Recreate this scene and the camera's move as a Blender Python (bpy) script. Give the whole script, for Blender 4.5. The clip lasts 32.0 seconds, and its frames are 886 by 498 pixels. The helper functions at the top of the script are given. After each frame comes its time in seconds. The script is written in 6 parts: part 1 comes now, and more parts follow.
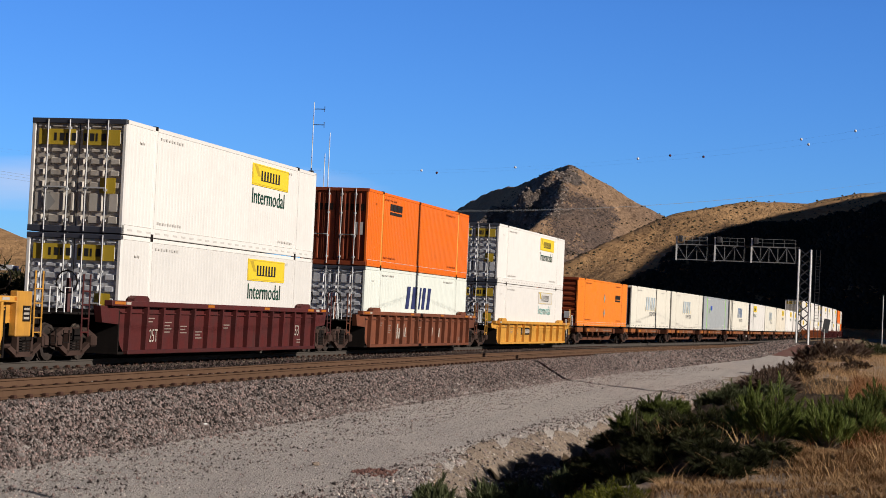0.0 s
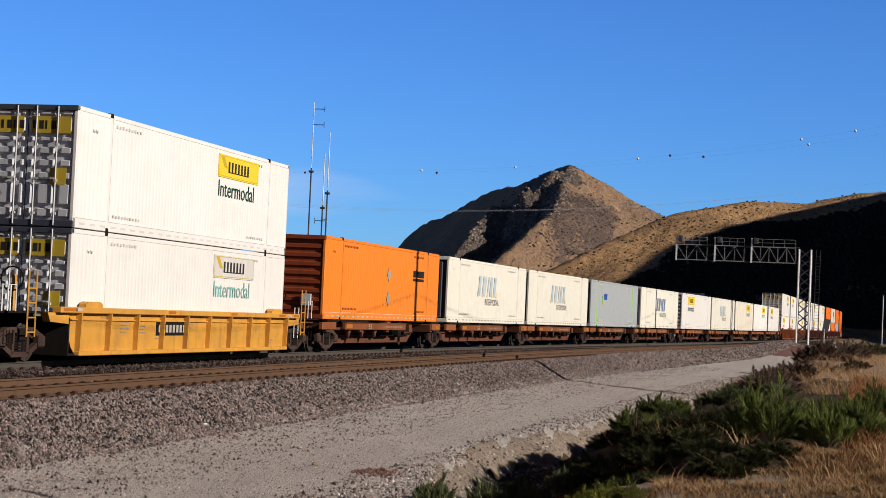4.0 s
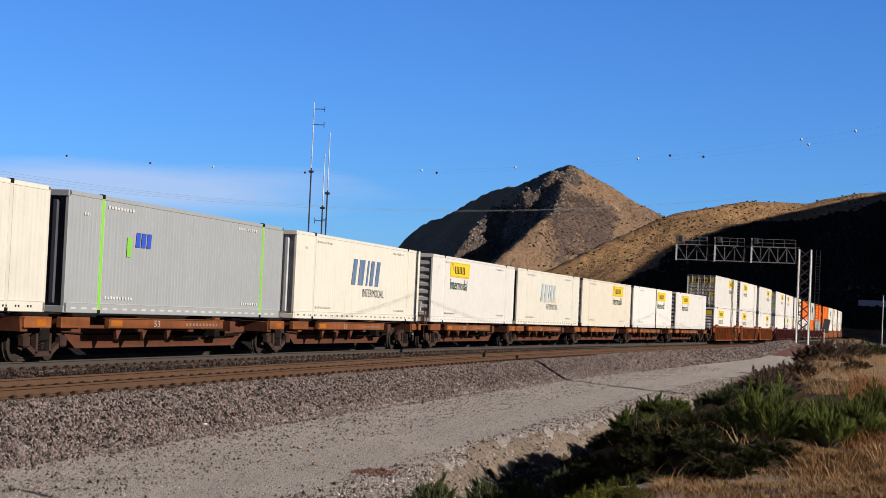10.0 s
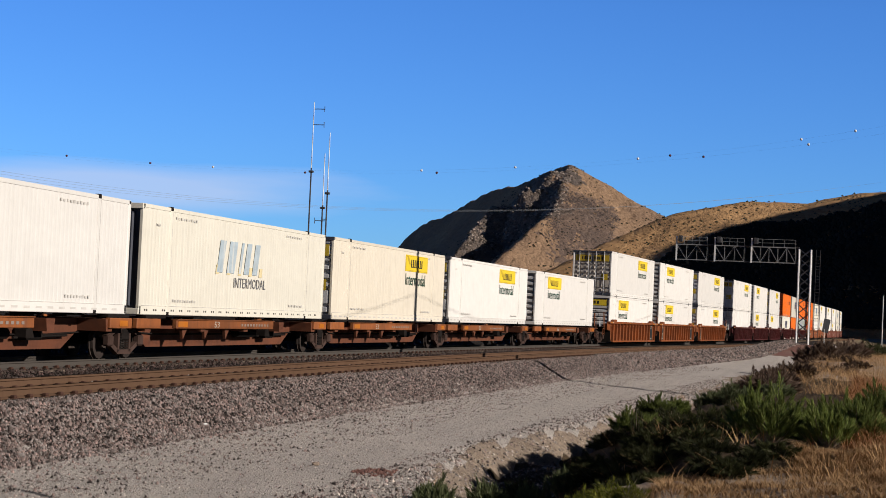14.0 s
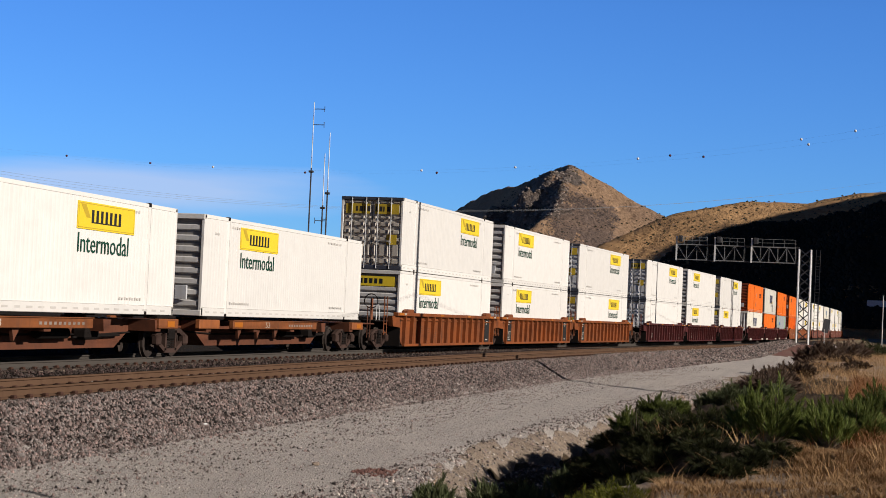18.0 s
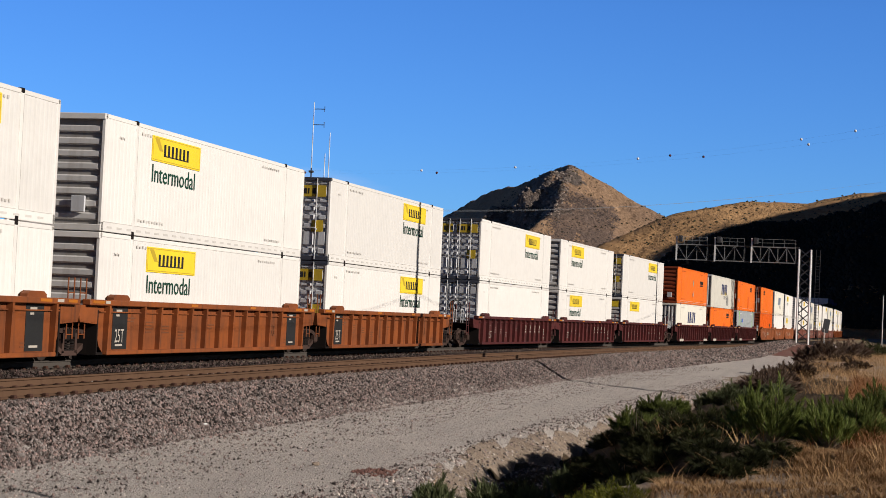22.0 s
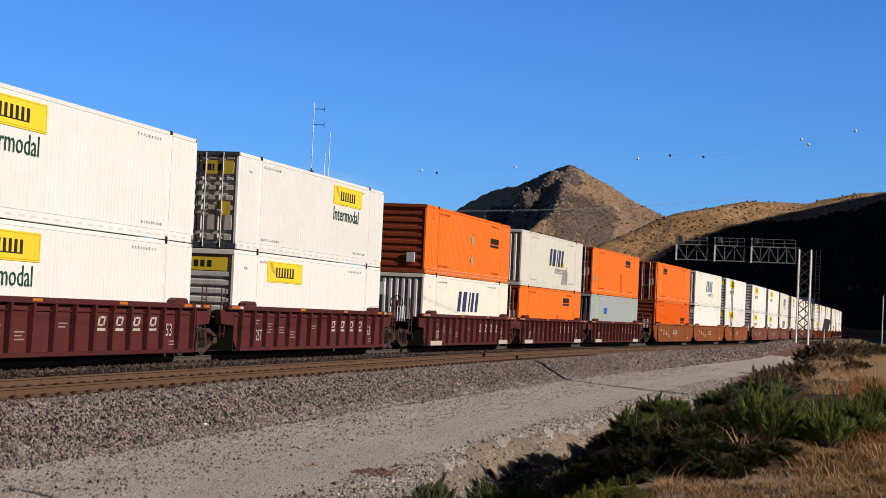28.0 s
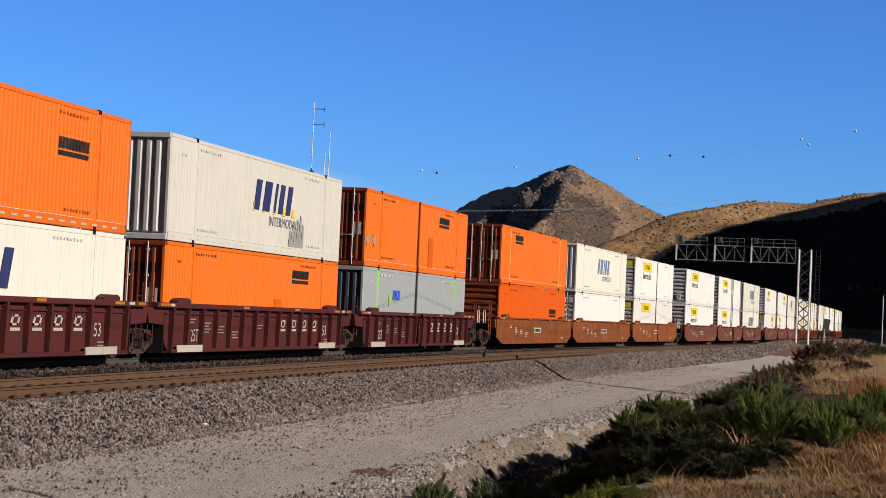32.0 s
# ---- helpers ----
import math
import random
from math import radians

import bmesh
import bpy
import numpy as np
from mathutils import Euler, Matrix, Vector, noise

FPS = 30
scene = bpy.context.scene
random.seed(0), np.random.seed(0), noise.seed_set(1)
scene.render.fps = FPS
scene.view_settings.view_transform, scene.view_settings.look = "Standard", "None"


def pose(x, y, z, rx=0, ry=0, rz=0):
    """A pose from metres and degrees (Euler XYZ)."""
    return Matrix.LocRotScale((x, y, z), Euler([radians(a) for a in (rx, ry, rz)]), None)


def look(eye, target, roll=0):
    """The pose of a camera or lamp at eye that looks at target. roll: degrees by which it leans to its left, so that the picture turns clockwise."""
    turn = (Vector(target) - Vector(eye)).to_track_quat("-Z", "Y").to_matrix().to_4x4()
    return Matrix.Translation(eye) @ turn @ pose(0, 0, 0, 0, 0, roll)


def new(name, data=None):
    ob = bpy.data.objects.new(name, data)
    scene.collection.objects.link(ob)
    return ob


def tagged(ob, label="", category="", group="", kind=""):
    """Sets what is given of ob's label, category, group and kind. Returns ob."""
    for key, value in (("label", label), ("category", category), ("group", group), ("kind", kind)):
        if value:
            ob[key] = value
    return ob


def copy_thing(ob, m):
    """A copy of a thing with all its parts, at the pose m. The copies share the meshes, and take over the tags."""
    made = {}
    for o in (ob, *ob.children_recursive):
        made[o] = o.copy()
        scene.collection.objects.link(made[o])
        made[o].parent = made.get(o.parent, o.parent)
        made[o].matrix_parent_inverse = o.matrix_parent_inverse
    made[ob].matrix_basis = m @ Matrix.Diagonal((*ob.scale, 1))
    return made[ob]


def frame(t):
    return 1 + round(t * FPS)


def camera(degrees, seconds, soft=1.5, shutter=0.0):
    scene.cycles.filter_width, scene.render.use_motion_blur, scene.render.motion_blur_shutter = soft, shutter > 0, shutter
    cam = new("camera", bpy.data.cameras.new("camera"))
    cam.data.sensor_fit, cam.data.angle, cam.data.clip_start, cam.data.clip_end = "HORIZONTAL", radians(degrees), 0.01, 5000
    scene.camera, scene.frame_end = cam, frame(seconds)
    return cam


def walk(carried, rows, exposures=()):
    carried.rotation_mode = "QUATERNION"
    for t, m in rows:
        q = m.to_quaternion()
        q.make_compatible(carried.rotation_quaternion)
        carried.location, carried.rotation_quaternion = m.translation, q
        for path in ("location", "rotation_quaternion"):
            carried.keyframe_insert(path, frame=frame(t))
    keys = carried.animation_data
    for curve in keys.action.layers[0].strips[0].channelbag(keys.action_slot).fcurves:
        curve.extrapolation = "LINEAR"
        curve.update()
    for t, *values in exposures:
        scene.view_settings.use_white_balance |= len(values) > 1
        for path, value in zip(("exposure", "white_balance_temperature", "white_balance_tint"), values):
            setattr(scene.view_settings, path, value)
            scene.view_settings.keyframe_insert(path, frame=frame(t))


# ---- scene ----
# ---- camera: stands still on a tripod beside the service road ----
EYE = Vector((19.10, 0.0, 1.54))
YAW, PITCH, ROLL = radians(11.916), radians(2.015), 2.56
AIM = EYE + Vector((-math.sin(YAW) * math.cos(PITCH), math.cos(YAW) * math.cos(PITCH), math.sin(PITCH))) * 100
cam = camera(27.26, 32.0, soft=0.85)
walk(cam, [(0.0, look(EYE, AIM, ROLL)), (32.0, look(EYE, AIM, ROLL))])
scene.view_settings.exposure = 0.0

# ---- world and sun ----
SUN_AZ, SUN_EL = -16.0, 23.0          # degrees from +X towards -Y, and above the horizon
CLOUD_AT = (-0.365, 0.928, 0.061)
world = bpy.data.worlds.new("sky")
scene.world = world
world.use_nodes = True
wn, wl = world.node_tree.nodes, world.node_tree.links
wn.clear()
sky = wn.new("ShaderNodeTexSky")
sky.sky_type = "NISHITA"
sky.sun_disc = False
sky.sun_elevation, sky.sun_rotation = radians(SUN_EL), radians(90 - SUN_AZ)
sky.air_density, sky.dust_density, sky.ozone_density, sky.altitude = 1.0, 0.2, 3.0, 900
sky_bg, sky_out = wn.new("ShaderNodeBackground"), wn.new("ShaderNodeOutputWorld")
sky_bg.inputs["Strength"].default_value = 0.069
sky_tint = wn.new("ShaderNodeMix")
sky_tint.data_type, sky_tint.blend_type = "RGBA", "MULTIPLY"
sky_tint.inputs["Factor"].default_value = 1.0
SUN_DIR = Vector((math.cos(radians(SUN_AZ)) * math.cos(radians(SUN_EL)), math.sin(radians(SUN_AZ)) * math.cos(radians(SUN_EL)), math.sin(radians(SUN_EL))))
sky_co = wn.new("ShaderNodeTexCoord")
to_sun = wn.new("ShaderNodeVectorMath")
to_sun.operation = "DOT_PRODUCT"
to_sun.inputs[1].default_value = SUN_DIR
wl.new(sky_co.outputs["Generated"], to_sun.inputs[0])
pale = wn.new("ShaderNodeMapRange")
pale.inputs["From Min"].default_value, pale.inputs["From Max"].default_value = -0.15, 0.60
wl.new(to_sun.outputs["Value"], pale.inputs["Value"])
hue = wn.new("ShaderNodeMix")
hue.data_type = "RGBA"
hue.inputs[6].default_value = (0.53, 1.08, 2.05, 1)
hue.inputs[7].default_value = (0.50, 0.56, 0.68, 1)
wl.new(pale.outputs[0], hue.inputs["Factor"])
wl.new(hue.outputs[2], sky_tint.inputs[7])
wl.new(sky.outputs["Color"], sky_tint.inputs[6])
# one thin cloud low in the sky to the left
tc = wn.new("ShaderNodeTexCoord")
stretch = wn.new("ShaderNodeMapping")
stretch.inputs["Scale"].default_value = (3.0, 3.0, 26.0)
wl.new(tc.outputs["Generated"], stretch.inputs["Vector"])
puff = wn.new("ShaderNodeTexNoise")
puff.inputs["Scale"].default_value, puff.inputs["Detail"].default_value, puff.inputs["Roughness"].default_value = 1.6, 7.0, 0.5
wl.new(stretch.outputs[0], puff.inputs["Vector"])
away = wn.new("ShaderNodeVectorMath")
away.operation = "SUBTRACT"
away.inputs[1].default_value = CLOUD_AT
wl.new(tc.outputs["Generated"], away.inputs[0])
squash = wn.new("ShaderNodeVectorMath")
squash.operation = "MULTIPLY"
squash.inputs[1].default_value = (6.3, 6.3, 62.0)
wl.new(away.outputs[0], squash.inputs[0])
far_off = wn.new("ShaderNodeVectorMath")
far_off.operation = "LENGTH"
wl.new(squash.outputs[0], far_off.inputs[0])
thick = wn.new("ShaderNodeMath")
thick.operation = "SUBTRACT"
wl.new(puff.outputs["Fac"], thick.inputs[0])
shift = wn.new("ShaderNodeMath")
shift.operation = "MULTIPLY_ADD"
shift.inputs[1].default_value, shift.inputs[2].default_value = 0.55, -0.12
wl.new(far_off.outputs["Value"], shift.inputs[0])
wl.new(shift.outputs[0], thick.inputs[1])
veil = wn.new("ShaderNodeMapRange")
veil.inputs["From Min"].default_value, veil.inputs["From Max"].default_value = 0.0, 0.45
veil.inputs["To Max"].default_value = 0.55
wl.new(thick.outputs[0], veil.inputs["Value"])
cloud_mix = wn.new("ShaderNodeMix")
cloud_mix.data_type = "RGBA"
cloud_mix.inputs[7].default_value = (8.5, 9.5, 12.5, 1)
wl.new(veil.outputs[0], cloud_mix.inputs["Factor"])
# deep blue overhead: the clear mountain sky darkens towards the zenith
up_at = wn.new("ShaderNodeSeparateXYZ")
wl.new(sky_co.outputs["Generated"], up_at.inputs[0])
deep = wn.new("ShaderNodeMapRange")
deep.inputs["From Min"].default_value, deep.inputs["From Max"].default_value = 0.17, 0.50
deep.inputs["To Min"].default_value, deep.inputs["To Max"].default_value = 1.0, 0.16
wl.new(up_at.outputs["Z"], deep.inputs["Value"])
overhead = wn.new("ShaderNodeMix")
overhead.data_type, overhead.blend_type = "RGBA", "MULTIPLY"
overhead.inputs["Factor"].default_value = 1.0
wl.new(sky_tint.outputs[2], overhead.inputs[6])
wl.new(deep.outputs[0], overhead.inputs[7])
wl.new(overhead.outputs[2], cloud_mix.inputs[6])
wl.new(cloud_mix.outputs[2], sky_bg.inputs["Color"])
wl.new(sky_bg.outputs["Background"], sky_out.inputs["Surface"])
sun_data = bpy.data.lights.new("sun", "SUN")
sun_data.energy, sun_data.angle, sun_data.color = 5.3, radians(0.45), (1.0, 0.925, 0.845)
sun = new("sun", sun_data)
sun.matrix_world = look(SUN_DIR * 300, (0, 0, 0))

# ---- materials ----


def nodes_of(name, rough=0.6, metal=0.0, shine=0.4):
    m = bpy.data.materials.new(name)
    m.use_nodes = True
    nt = m.node_tree
    b = nt.nodes["Principled BSDF"]
    b.inputs["Roughness"].default_value = rough
    b.inputs["Metallic"].default_value = metal
    b.inputs["Specular IOR Level"].default_value = shine
    return m, nt.nodes, nt.links, b


def mixer(nt, links, fac, a, b, mode="MIX"):
    n = nt.new("ShaderNodeMix")
    n.data_type, n.blend_type = "RGBA", mode
    for sock, val in ((n.inputs["Factor"], fac), (n.inputs[6], a), (n.inputs[7], b)):
        if hasattr(val, "is_linked"):
            links.new(val, sock)
        elif isinstance(val, tuple):
            sock.default_value = (*val, 1)
        else:
            sock.default_value = val
    return n.outputs[2]


def spread(nt, links, coord, scale, stretch=(1, 1, 1), detail=4.0, lo=0.4, hi=0.6, rough=0.55):
    """A noise in 0..1, cut between lo and hi."""
    mp = nt.new("ShaderNodeMapping")
    mp.inputs["Scale"].default_value = stretch
    links.new(coord, mp.inputs["Vector"])
    no = nt.new("ShaderNodeTexNoise")
    no.inputs["Scale"].default_value, no.inputs["Detail"].default_value = scale, detail
    no.inputs["Roughness"].default_value = rough
    links.new(mp.outputs[0], no.inputs["Vector"])
    mr = nt.new("ShaderNodeMapRange")
    mr.inputs["From Min"].default_value, mr.inputs["From Max"].default_value = lo, hi
    links.new(no.outputs["Fac"], mr.inputs["Value"])
    return mr.outputs[0]


def paint(name, base, rough=0.5, dirt=(0.20, 0.15, 0.11), grime=0.35, metal=0.0, vary=0.10, bump=0.15, fine=30.0, patch=1.2, fade=0.88):
    """Weathered paint: runs of dirt, larger faded patches, fine grain; each thing a shade of its own."""
    m, nt, links, b = nodes_of(name, rough, metal, 0.08 if rough > 0.7 else 0.35)
    co = nt.new("ShaderNodeTexCoord").outputs["Object"]
    oi = nt.new("ShaderNodeObjectInfo")
    runs = spread(nt, links, co, 3.0, (1.6, 1.6, 0.12), 5, 0.52, 0.80)
    faded = spread(nt, links, co, patch, (1, 0.6, 1), 3, 0.35, 0.70)
    grain = spread(nt, links, co, fine, (1, 1, 1), 3, 0.30, 0.75)
    dark = tuple(c * fade for c in base)
    c1 = mixer(nt, links, faded, base, dark)
    mul = nt.new("ShaderNodeMath")
    mul.operation = "MULTIPLY"
    links.new(runs, mul.inputs[0])
    mul.inputs[1].default_value = grime * 0.8
    c2 = mixer(nt, links, mul.outputs[0], c1, dirt)
    gm = nt.new("ShaderNodeMath")
    gm.operation = "MULTIPLY"
    links.new(grain, gm.inputs[0])
    gm.inputs[1].default_value = 0.09
    c3 = mixer(nt, links, gm.outputs[0], c2, tuple(c * 0.6 for c in base))
    hsv = nt.new("ShaderNodeHueSaturation")
    vr = nt.new("ShaderNodeMapRange")
    vr.inputs["To Min"].default_value, vr.inputs["To Max"].default_value = 1 - vary, 1 + vary * 0.4
    links.new(oi.outputs["Random"], vr.inputs["Value"])
    links.new(vr.outputs[0], hsv.inputs["Value"])
    links.new(c3, hsv.inputs["Color"])
    links.new(hsv.outputs[0], b.inputs["Base Color"])
    rg = nt.new("ShaderNodeMapRange")
    rg.inputs["To Min"].default_value, rg.inputs["To Max"].default_value = rough - 0.08, min(1, rough + 0.2)
    links.new(faded, rg.inputs["Value"])
    links.new(rg.outputs[0], b.inputs["Roughness"])
    bp = nt.new("ShaderNodeBump")
    bp.inputs["Strength"].default_value, bp.inputs["Distance"].default_value = bump, 0.01
    links.new(grain, bp.inputs["Height"])
    links.new(bp.outputs[0], b.inputs["Normal"])
    return m


def earth(name, tones, scale=8.0, big=0.15, bump=0.6, dist=0.03, rough=0.95, island=False, lanes=None):
    """Loose ground: two tones broken by fine grain and a third in large patches."""
    m, nt, links, b = nodes_of(name, rough, 0.0, 0.06)
    co = nt.new("ShaderNodeNewGeometry").outputs["Position"]
    fine = spread(nt, links, co, scale, (1, 1, 1), 6, 0.38, 0.62, 0.7)
    speck = spread(nt, links, co, scale * 4, (1, 1, 1), 3, 0.42, 0.60, 0.6)
    wide = spread(nt, links, co, big, (1, 1, 1), 4, 0.40, 0.65)
    c = mixer(nt, links, fine, tones[0], tones[1])
    if island:
        pick = nt.new("ShaderNodeNewGeometry")
        wrap = nt.new("ShaderNodeMath")
        wrap.operation = "MULTIPLY"
        wrap.inputs[1].default_value = 7.0
        links.new(pick.outputs["Random Per Island"], wrap.inputs[0])
        part_of = nt.new("ShaderNodeMath")
        part_of.operation = "FRACT"
        links.new(wrap.outputs[0], part_of.inputs[0])
        wide = part_of.outputs[0]
    c = mixer(nt, links, wide, c, tones[2])
    if lanes:
        # loose and packed strips that run along the road, and blotches of damp fines
        strip = spread(nt, links, co, 1.0, (1.5, 0.035, 1.0), 5, 0.50, 0.72)
        half = nt.new("ShaderNodeMath")
        half.operation = "MULTIPLY"
        half.inputs[1].default_value = 0.55
        links.new(strip, half.inputs[0])
        c = mixer(nt, links, half.outputs[0], c, lanes)
    sm = nt.new("ShaderNodeMath")
    sm.operation = "MULTIPLY"
    sm.inputs[1].default_value = 0.45
    links.new(speck, sm.inputs[0])
    c = mixer(nt, links, sm.outputs[0], c, tuple(t * 0.55 for t in tones[0]))
    if island:
        geo = nt.new("ShaderNodeNewGeometry")
        mr = nt.new("ShaderNodeMapRange")
        mr.inputs["To Min"].default_value, mr.inputs["To Max"].default_value = island
        links.new(geo.outputs["Random Per Island"], mr.inputs["Value"])
        hsv = nt.new("ShaderNodeHueSaturation")
        links.new(mr.outputs[0], hsv.inputs["Value"])
        links.new(c, hsv.inputs["Color"])
        c = hsv.outputs[0]
    links.new(c, b.inputs["Base Color"])
    bp = nt.new("ShaderNodeBump")
    bp.inputs["Strength"].default_value, bp.inputs["Distance"].default_value = bump, dist
    links.new(fine, bp.inputs["Height"])
    links.new(bp.outputs[0], b.inputs["Normal"])
    return m


def foliage(name, a, bcol, rough=0.7, glow=0.0):
    m, nt, links, b = nodes_of(name, rough, 0.0, 0.15)
    geo = nt.new("ShaderNodeNewGeometry")
    oi = nt.new("ShaderNodeObjectInfo")
    c = mixer(nt, links, geo.outputs["Random Per Island"], a, bcol)
    hsv = nt.new("ShaderNodeHueSaturation")
    vr = nt.new("ShaderNodeMapRange")
    vr.inputs["To Min"].default_value, vr.inputs["To Max"].default_value = 0.50, 1.2
    links.new(oi.outputs["Random"], vr.inputs["Value"])
    links.new(vr.outputs[0], hsv.inputs["Value"])
    links.new(c, hsv.inputs["Color"])
    links.new(hsv.outputs[0], b.inputs["Base Color"])
    if glow:
        tr = nt.new("ShaderNodeBsdfTranslucent")
        links.new(hsv.outputs[0], tr.inputs["Color"])
        mx = nt.new("ShaderNodeMixShader")
        mx.inputs[0].default_value = glow
        links.new(b.outputs[0], mx.inputs[1])
        links.new(tr.outputs[0], mx.inputs[2])
        links.new(mx.outputs[0], nt["Material Output"].inputs["Surface"])
    return m


WHITE = paint("white_container_paint", (0.765, 0.735, 0.69), 0.45, grime=0.12)
CREAM = paint("cream_container_paint", (0.74, 0.70, 0.60), 0.50, grime=0.22)
PUTTY = paint("putty_container_paint", (0.58, 0.55, 0.48), 0.50, grime=0.25)
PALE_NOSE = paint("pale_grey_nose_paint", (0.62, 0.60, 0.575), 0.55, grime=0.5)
NOSE_GAP_SHADE = paint("nose_gap_shade_paint", (0.30, 0.285, 0.27), 0.75, grime=0.6)
ORANGE_INK = paint("dark_orange_stencil", (0.42, 0.085, 0.01), 0.6, grime=0.2)
# container orange with the end faces' shade painted in, plus dirt runs
ORANGE_END_SHADE = paint("shade_darkened_orange_paint", (0.25, 0.047, 0.012), 0.55, dirt=(0.08, 0.02, 0.01), grime=0.6)
BEIGE = paint("beige_container_paint", (0.74, 0.67, 0.55), 0.50, grime=0.25)
PALE = paint("pale_grey_green_paint", (0.70, 0.73, 0.66), 0.45, grime=0.22)
ORANGE = paint("orange_container_paint", (0.76, 0.145, 0.010), 0.45, dirt=(0.30, 0.08, 0.02), grime=0.3)
POST_AMBER = paint("faded_amber_post_paint", (0.78, 0.33, 0.055), 0.5, dirt=(0.3, 0.10, 0.03), grime=0.4)
AMBER = paint("sun_faded_orange_paint", (0.80, 0.215, 0.022), 0.45, dirt=(0.30, 0.08, 0.02), grime=0.25)
DEEP_ORANGE = paint("deep_orange_paint", (0.72, 0.105, 0.004), 0.42, dirt=(0.25, 0.06, 0.01), grime=0.2)
GREY = paint("grey_container_paint", (0.36, 0.38, 0.39), 0.45, dirt=(0.2, 0.19, 0.18), grime=0.25)
DOOR_GREY = paint("bare_grey_door_paint", (0.56, 0.565, 0.58), 0.5, grime=0.4)
BROWN_GREY = paint("dusty_door_paint", (0.50, 0.45, 0.385), 0.55, grime=0.6)
NAVY_FRAME = paint("dark_frame_paint", (0.05, 0.055, 0.075), 0.5, dirt=(0.1, 0.08, 0.06), grime=0.4)
STEEL = paint("galvanised_steel", (0.55, 0.55, 0.54), 0.5, metal=0.1, grime=0.3)
MAROON = paint("maroon_wagon_paint", (0.088, 0.0165, 0.0155), 0.55, dirt=(0.035, 0.018, 0.015), grime=0.9, fade=0.68, patch=2.2, vary=0.2)
RED_BROWN = paint("faded_red_brown_wagon_paint", (0.17, 0.050, 0.032), 0.6, dirt=(0.07, 0.040, 0.03), grime=0.85, fade=0.68, patch=2.2, vary=0.2)
RUST_BROWN = paint("rusted_brown_wagon_paint", (0.185, 0.058, 0.028), 0.65, dirt=(0.07, 0.03, 0.02), grime=1.0, fade=0.6, patch=1.8, vary=0.2)
RUST = paint("rusty_orange_wagon_paint", (0.25, 0.068, 0.017), 0.6, dirt=(0.06, 0.026, 0.015), grime=1.1, fade=0.60, patch=1.6, vary=0.2)
YELLOW_CAR = paint("yellow_wagon_paint", (0.64, 0.31, 0.05), 0.5, dirt=(0.20, 0.10, 0.04), grime=0.7, fade=0.75, patch=2.2, vary=0.15)
SPINE = paint("brown_spine_wagon_paint", (0.15, 0.050, 0.024), 0.65, dirt=(0.06, 0.035, 0.025), grime=0.6, fade=0.62, patch=2.2, vary=0.2)
SILL = paint("orange_rust_sill_paint", (0.30, 0.095, 0.028), 0.65, dirt=(0.07, 0.04, 0.03), grime=0.8, fade=0.6, patch=1.6, vary=0.3)
UNDER = paint("grimy_underframe", (0.014, 0.011, 0.010), 0.8, dirt=(0.03, 0.022, 0.018), grime=0.5)
TRUCK = paint("dusty_bogie_steel", (0.072, 0.044, 0.036), 0.9, dirt=(0.03, 0.022, 0.018), grime=0.9, fade=0.6)
WHEEL = paint("wheel_steel", (0.035, 0.025, 0.021), 0.7, metal=0.2, grime=0.5)
TREAD = paint("polished_wheel_rim", (0.5, 0.48, 0.45), 0.3, metal=0.9, grime=0.2)

BLACK = paint("black_lettering", (0.02, 0.02, 0.02), 0.5, grime=0.1)
NAVY = paint("navy_lettering", (0.025, 0.035, 0.12), 0.5, grime=0.1)
PALE_BLUE = paint("faded_blue_lettering", (0.42, 0.50, 0.55), 0.6, dirt=(0.75, 0.70, 0.60), grime=1.2, fade=0.75, patch=3.0)
TEAL = paint("faded_teal_lettering", (0.20, 0.42, 0.38), 0.6, grime=0.3)
GREEN_INK = paint("green_lettering", (0.010, 0.060, 0.036), 0.5, grime=0.1)
FADED_INK = paint("faded_grey_lettering", (0.58, 0.55, 0.51), 0.6, dirt=(0.75, 0.70, 0.63), grime=0.9)
GHOST = paint("worn_placard_film", (0.70, 0.66, 0.61), 0.5, grime=0.3)
RAIL_DARK = paint("dull_grey_rail", (0.06, 0.05, 0.042), 0.7, dirt=(0.08, 0.06, 0.05), grime=0.4)
SIGN_YELLOW = paint("yellow_sign_paint", (0.84, 0.60, 0.035), 0.45, dirt=(0.6, 0.40, 0.05), grime=0.3)
PALE_YELLOW = paint("bleached_yellow_paint", (0.74, 0.62, 0.36), 0.6, grime=0.3)
SIGN_SHADE = paint("ochre_and_shade_sign_paint", (0.55, 0.38, 0.03), 0.5, grime=0.3)
OCHRE = paint("amber_reflector_and_lit_paint", (0.45, 0.14, 0.015), 0.4, grime=0.3)
DULL_MARK = paint("dulled_stencil_paint", (0.26, 0.20, 0.17), 0.7, grime=0.5)
RUST_INK = paint("worn_dark_stencil", (0.16, 0.055, 0.022), 0.7, grime=0.4)
PALE_MARK = paint("pale_stencil_paint", (0.45, 0.40, 0.34), 0.6, grime=0.5)
LIME = paint("lime_green_paint", (0.24, 0.62, 0.06), 0.5, grime=0.2)
BLUE = paint("blue_logo_paint", (0.04, 0.10, 0.55), 0.5, grime=0.1)
STEEL_BLUE = paint("steel_blue_lettering", (0.12, 0.19, 0.33), 0.6, dirt=(0.5, 0.48, 0.42), grime=0.5)
CHALK = paint("dark_grey_lettering", (0.17, 0.17, 0.18), 0.6, dirt=(0.6, 0.57, 0.5), grime=1.0)
SMUDGE = paint("grey_overpaint", (0.30, 0.29, 0.27), 0.7, grime=0.3)
GALV = paint("white_painted_steel", (0.80, 0.79, 0.77), 0.5, grime=0.3)
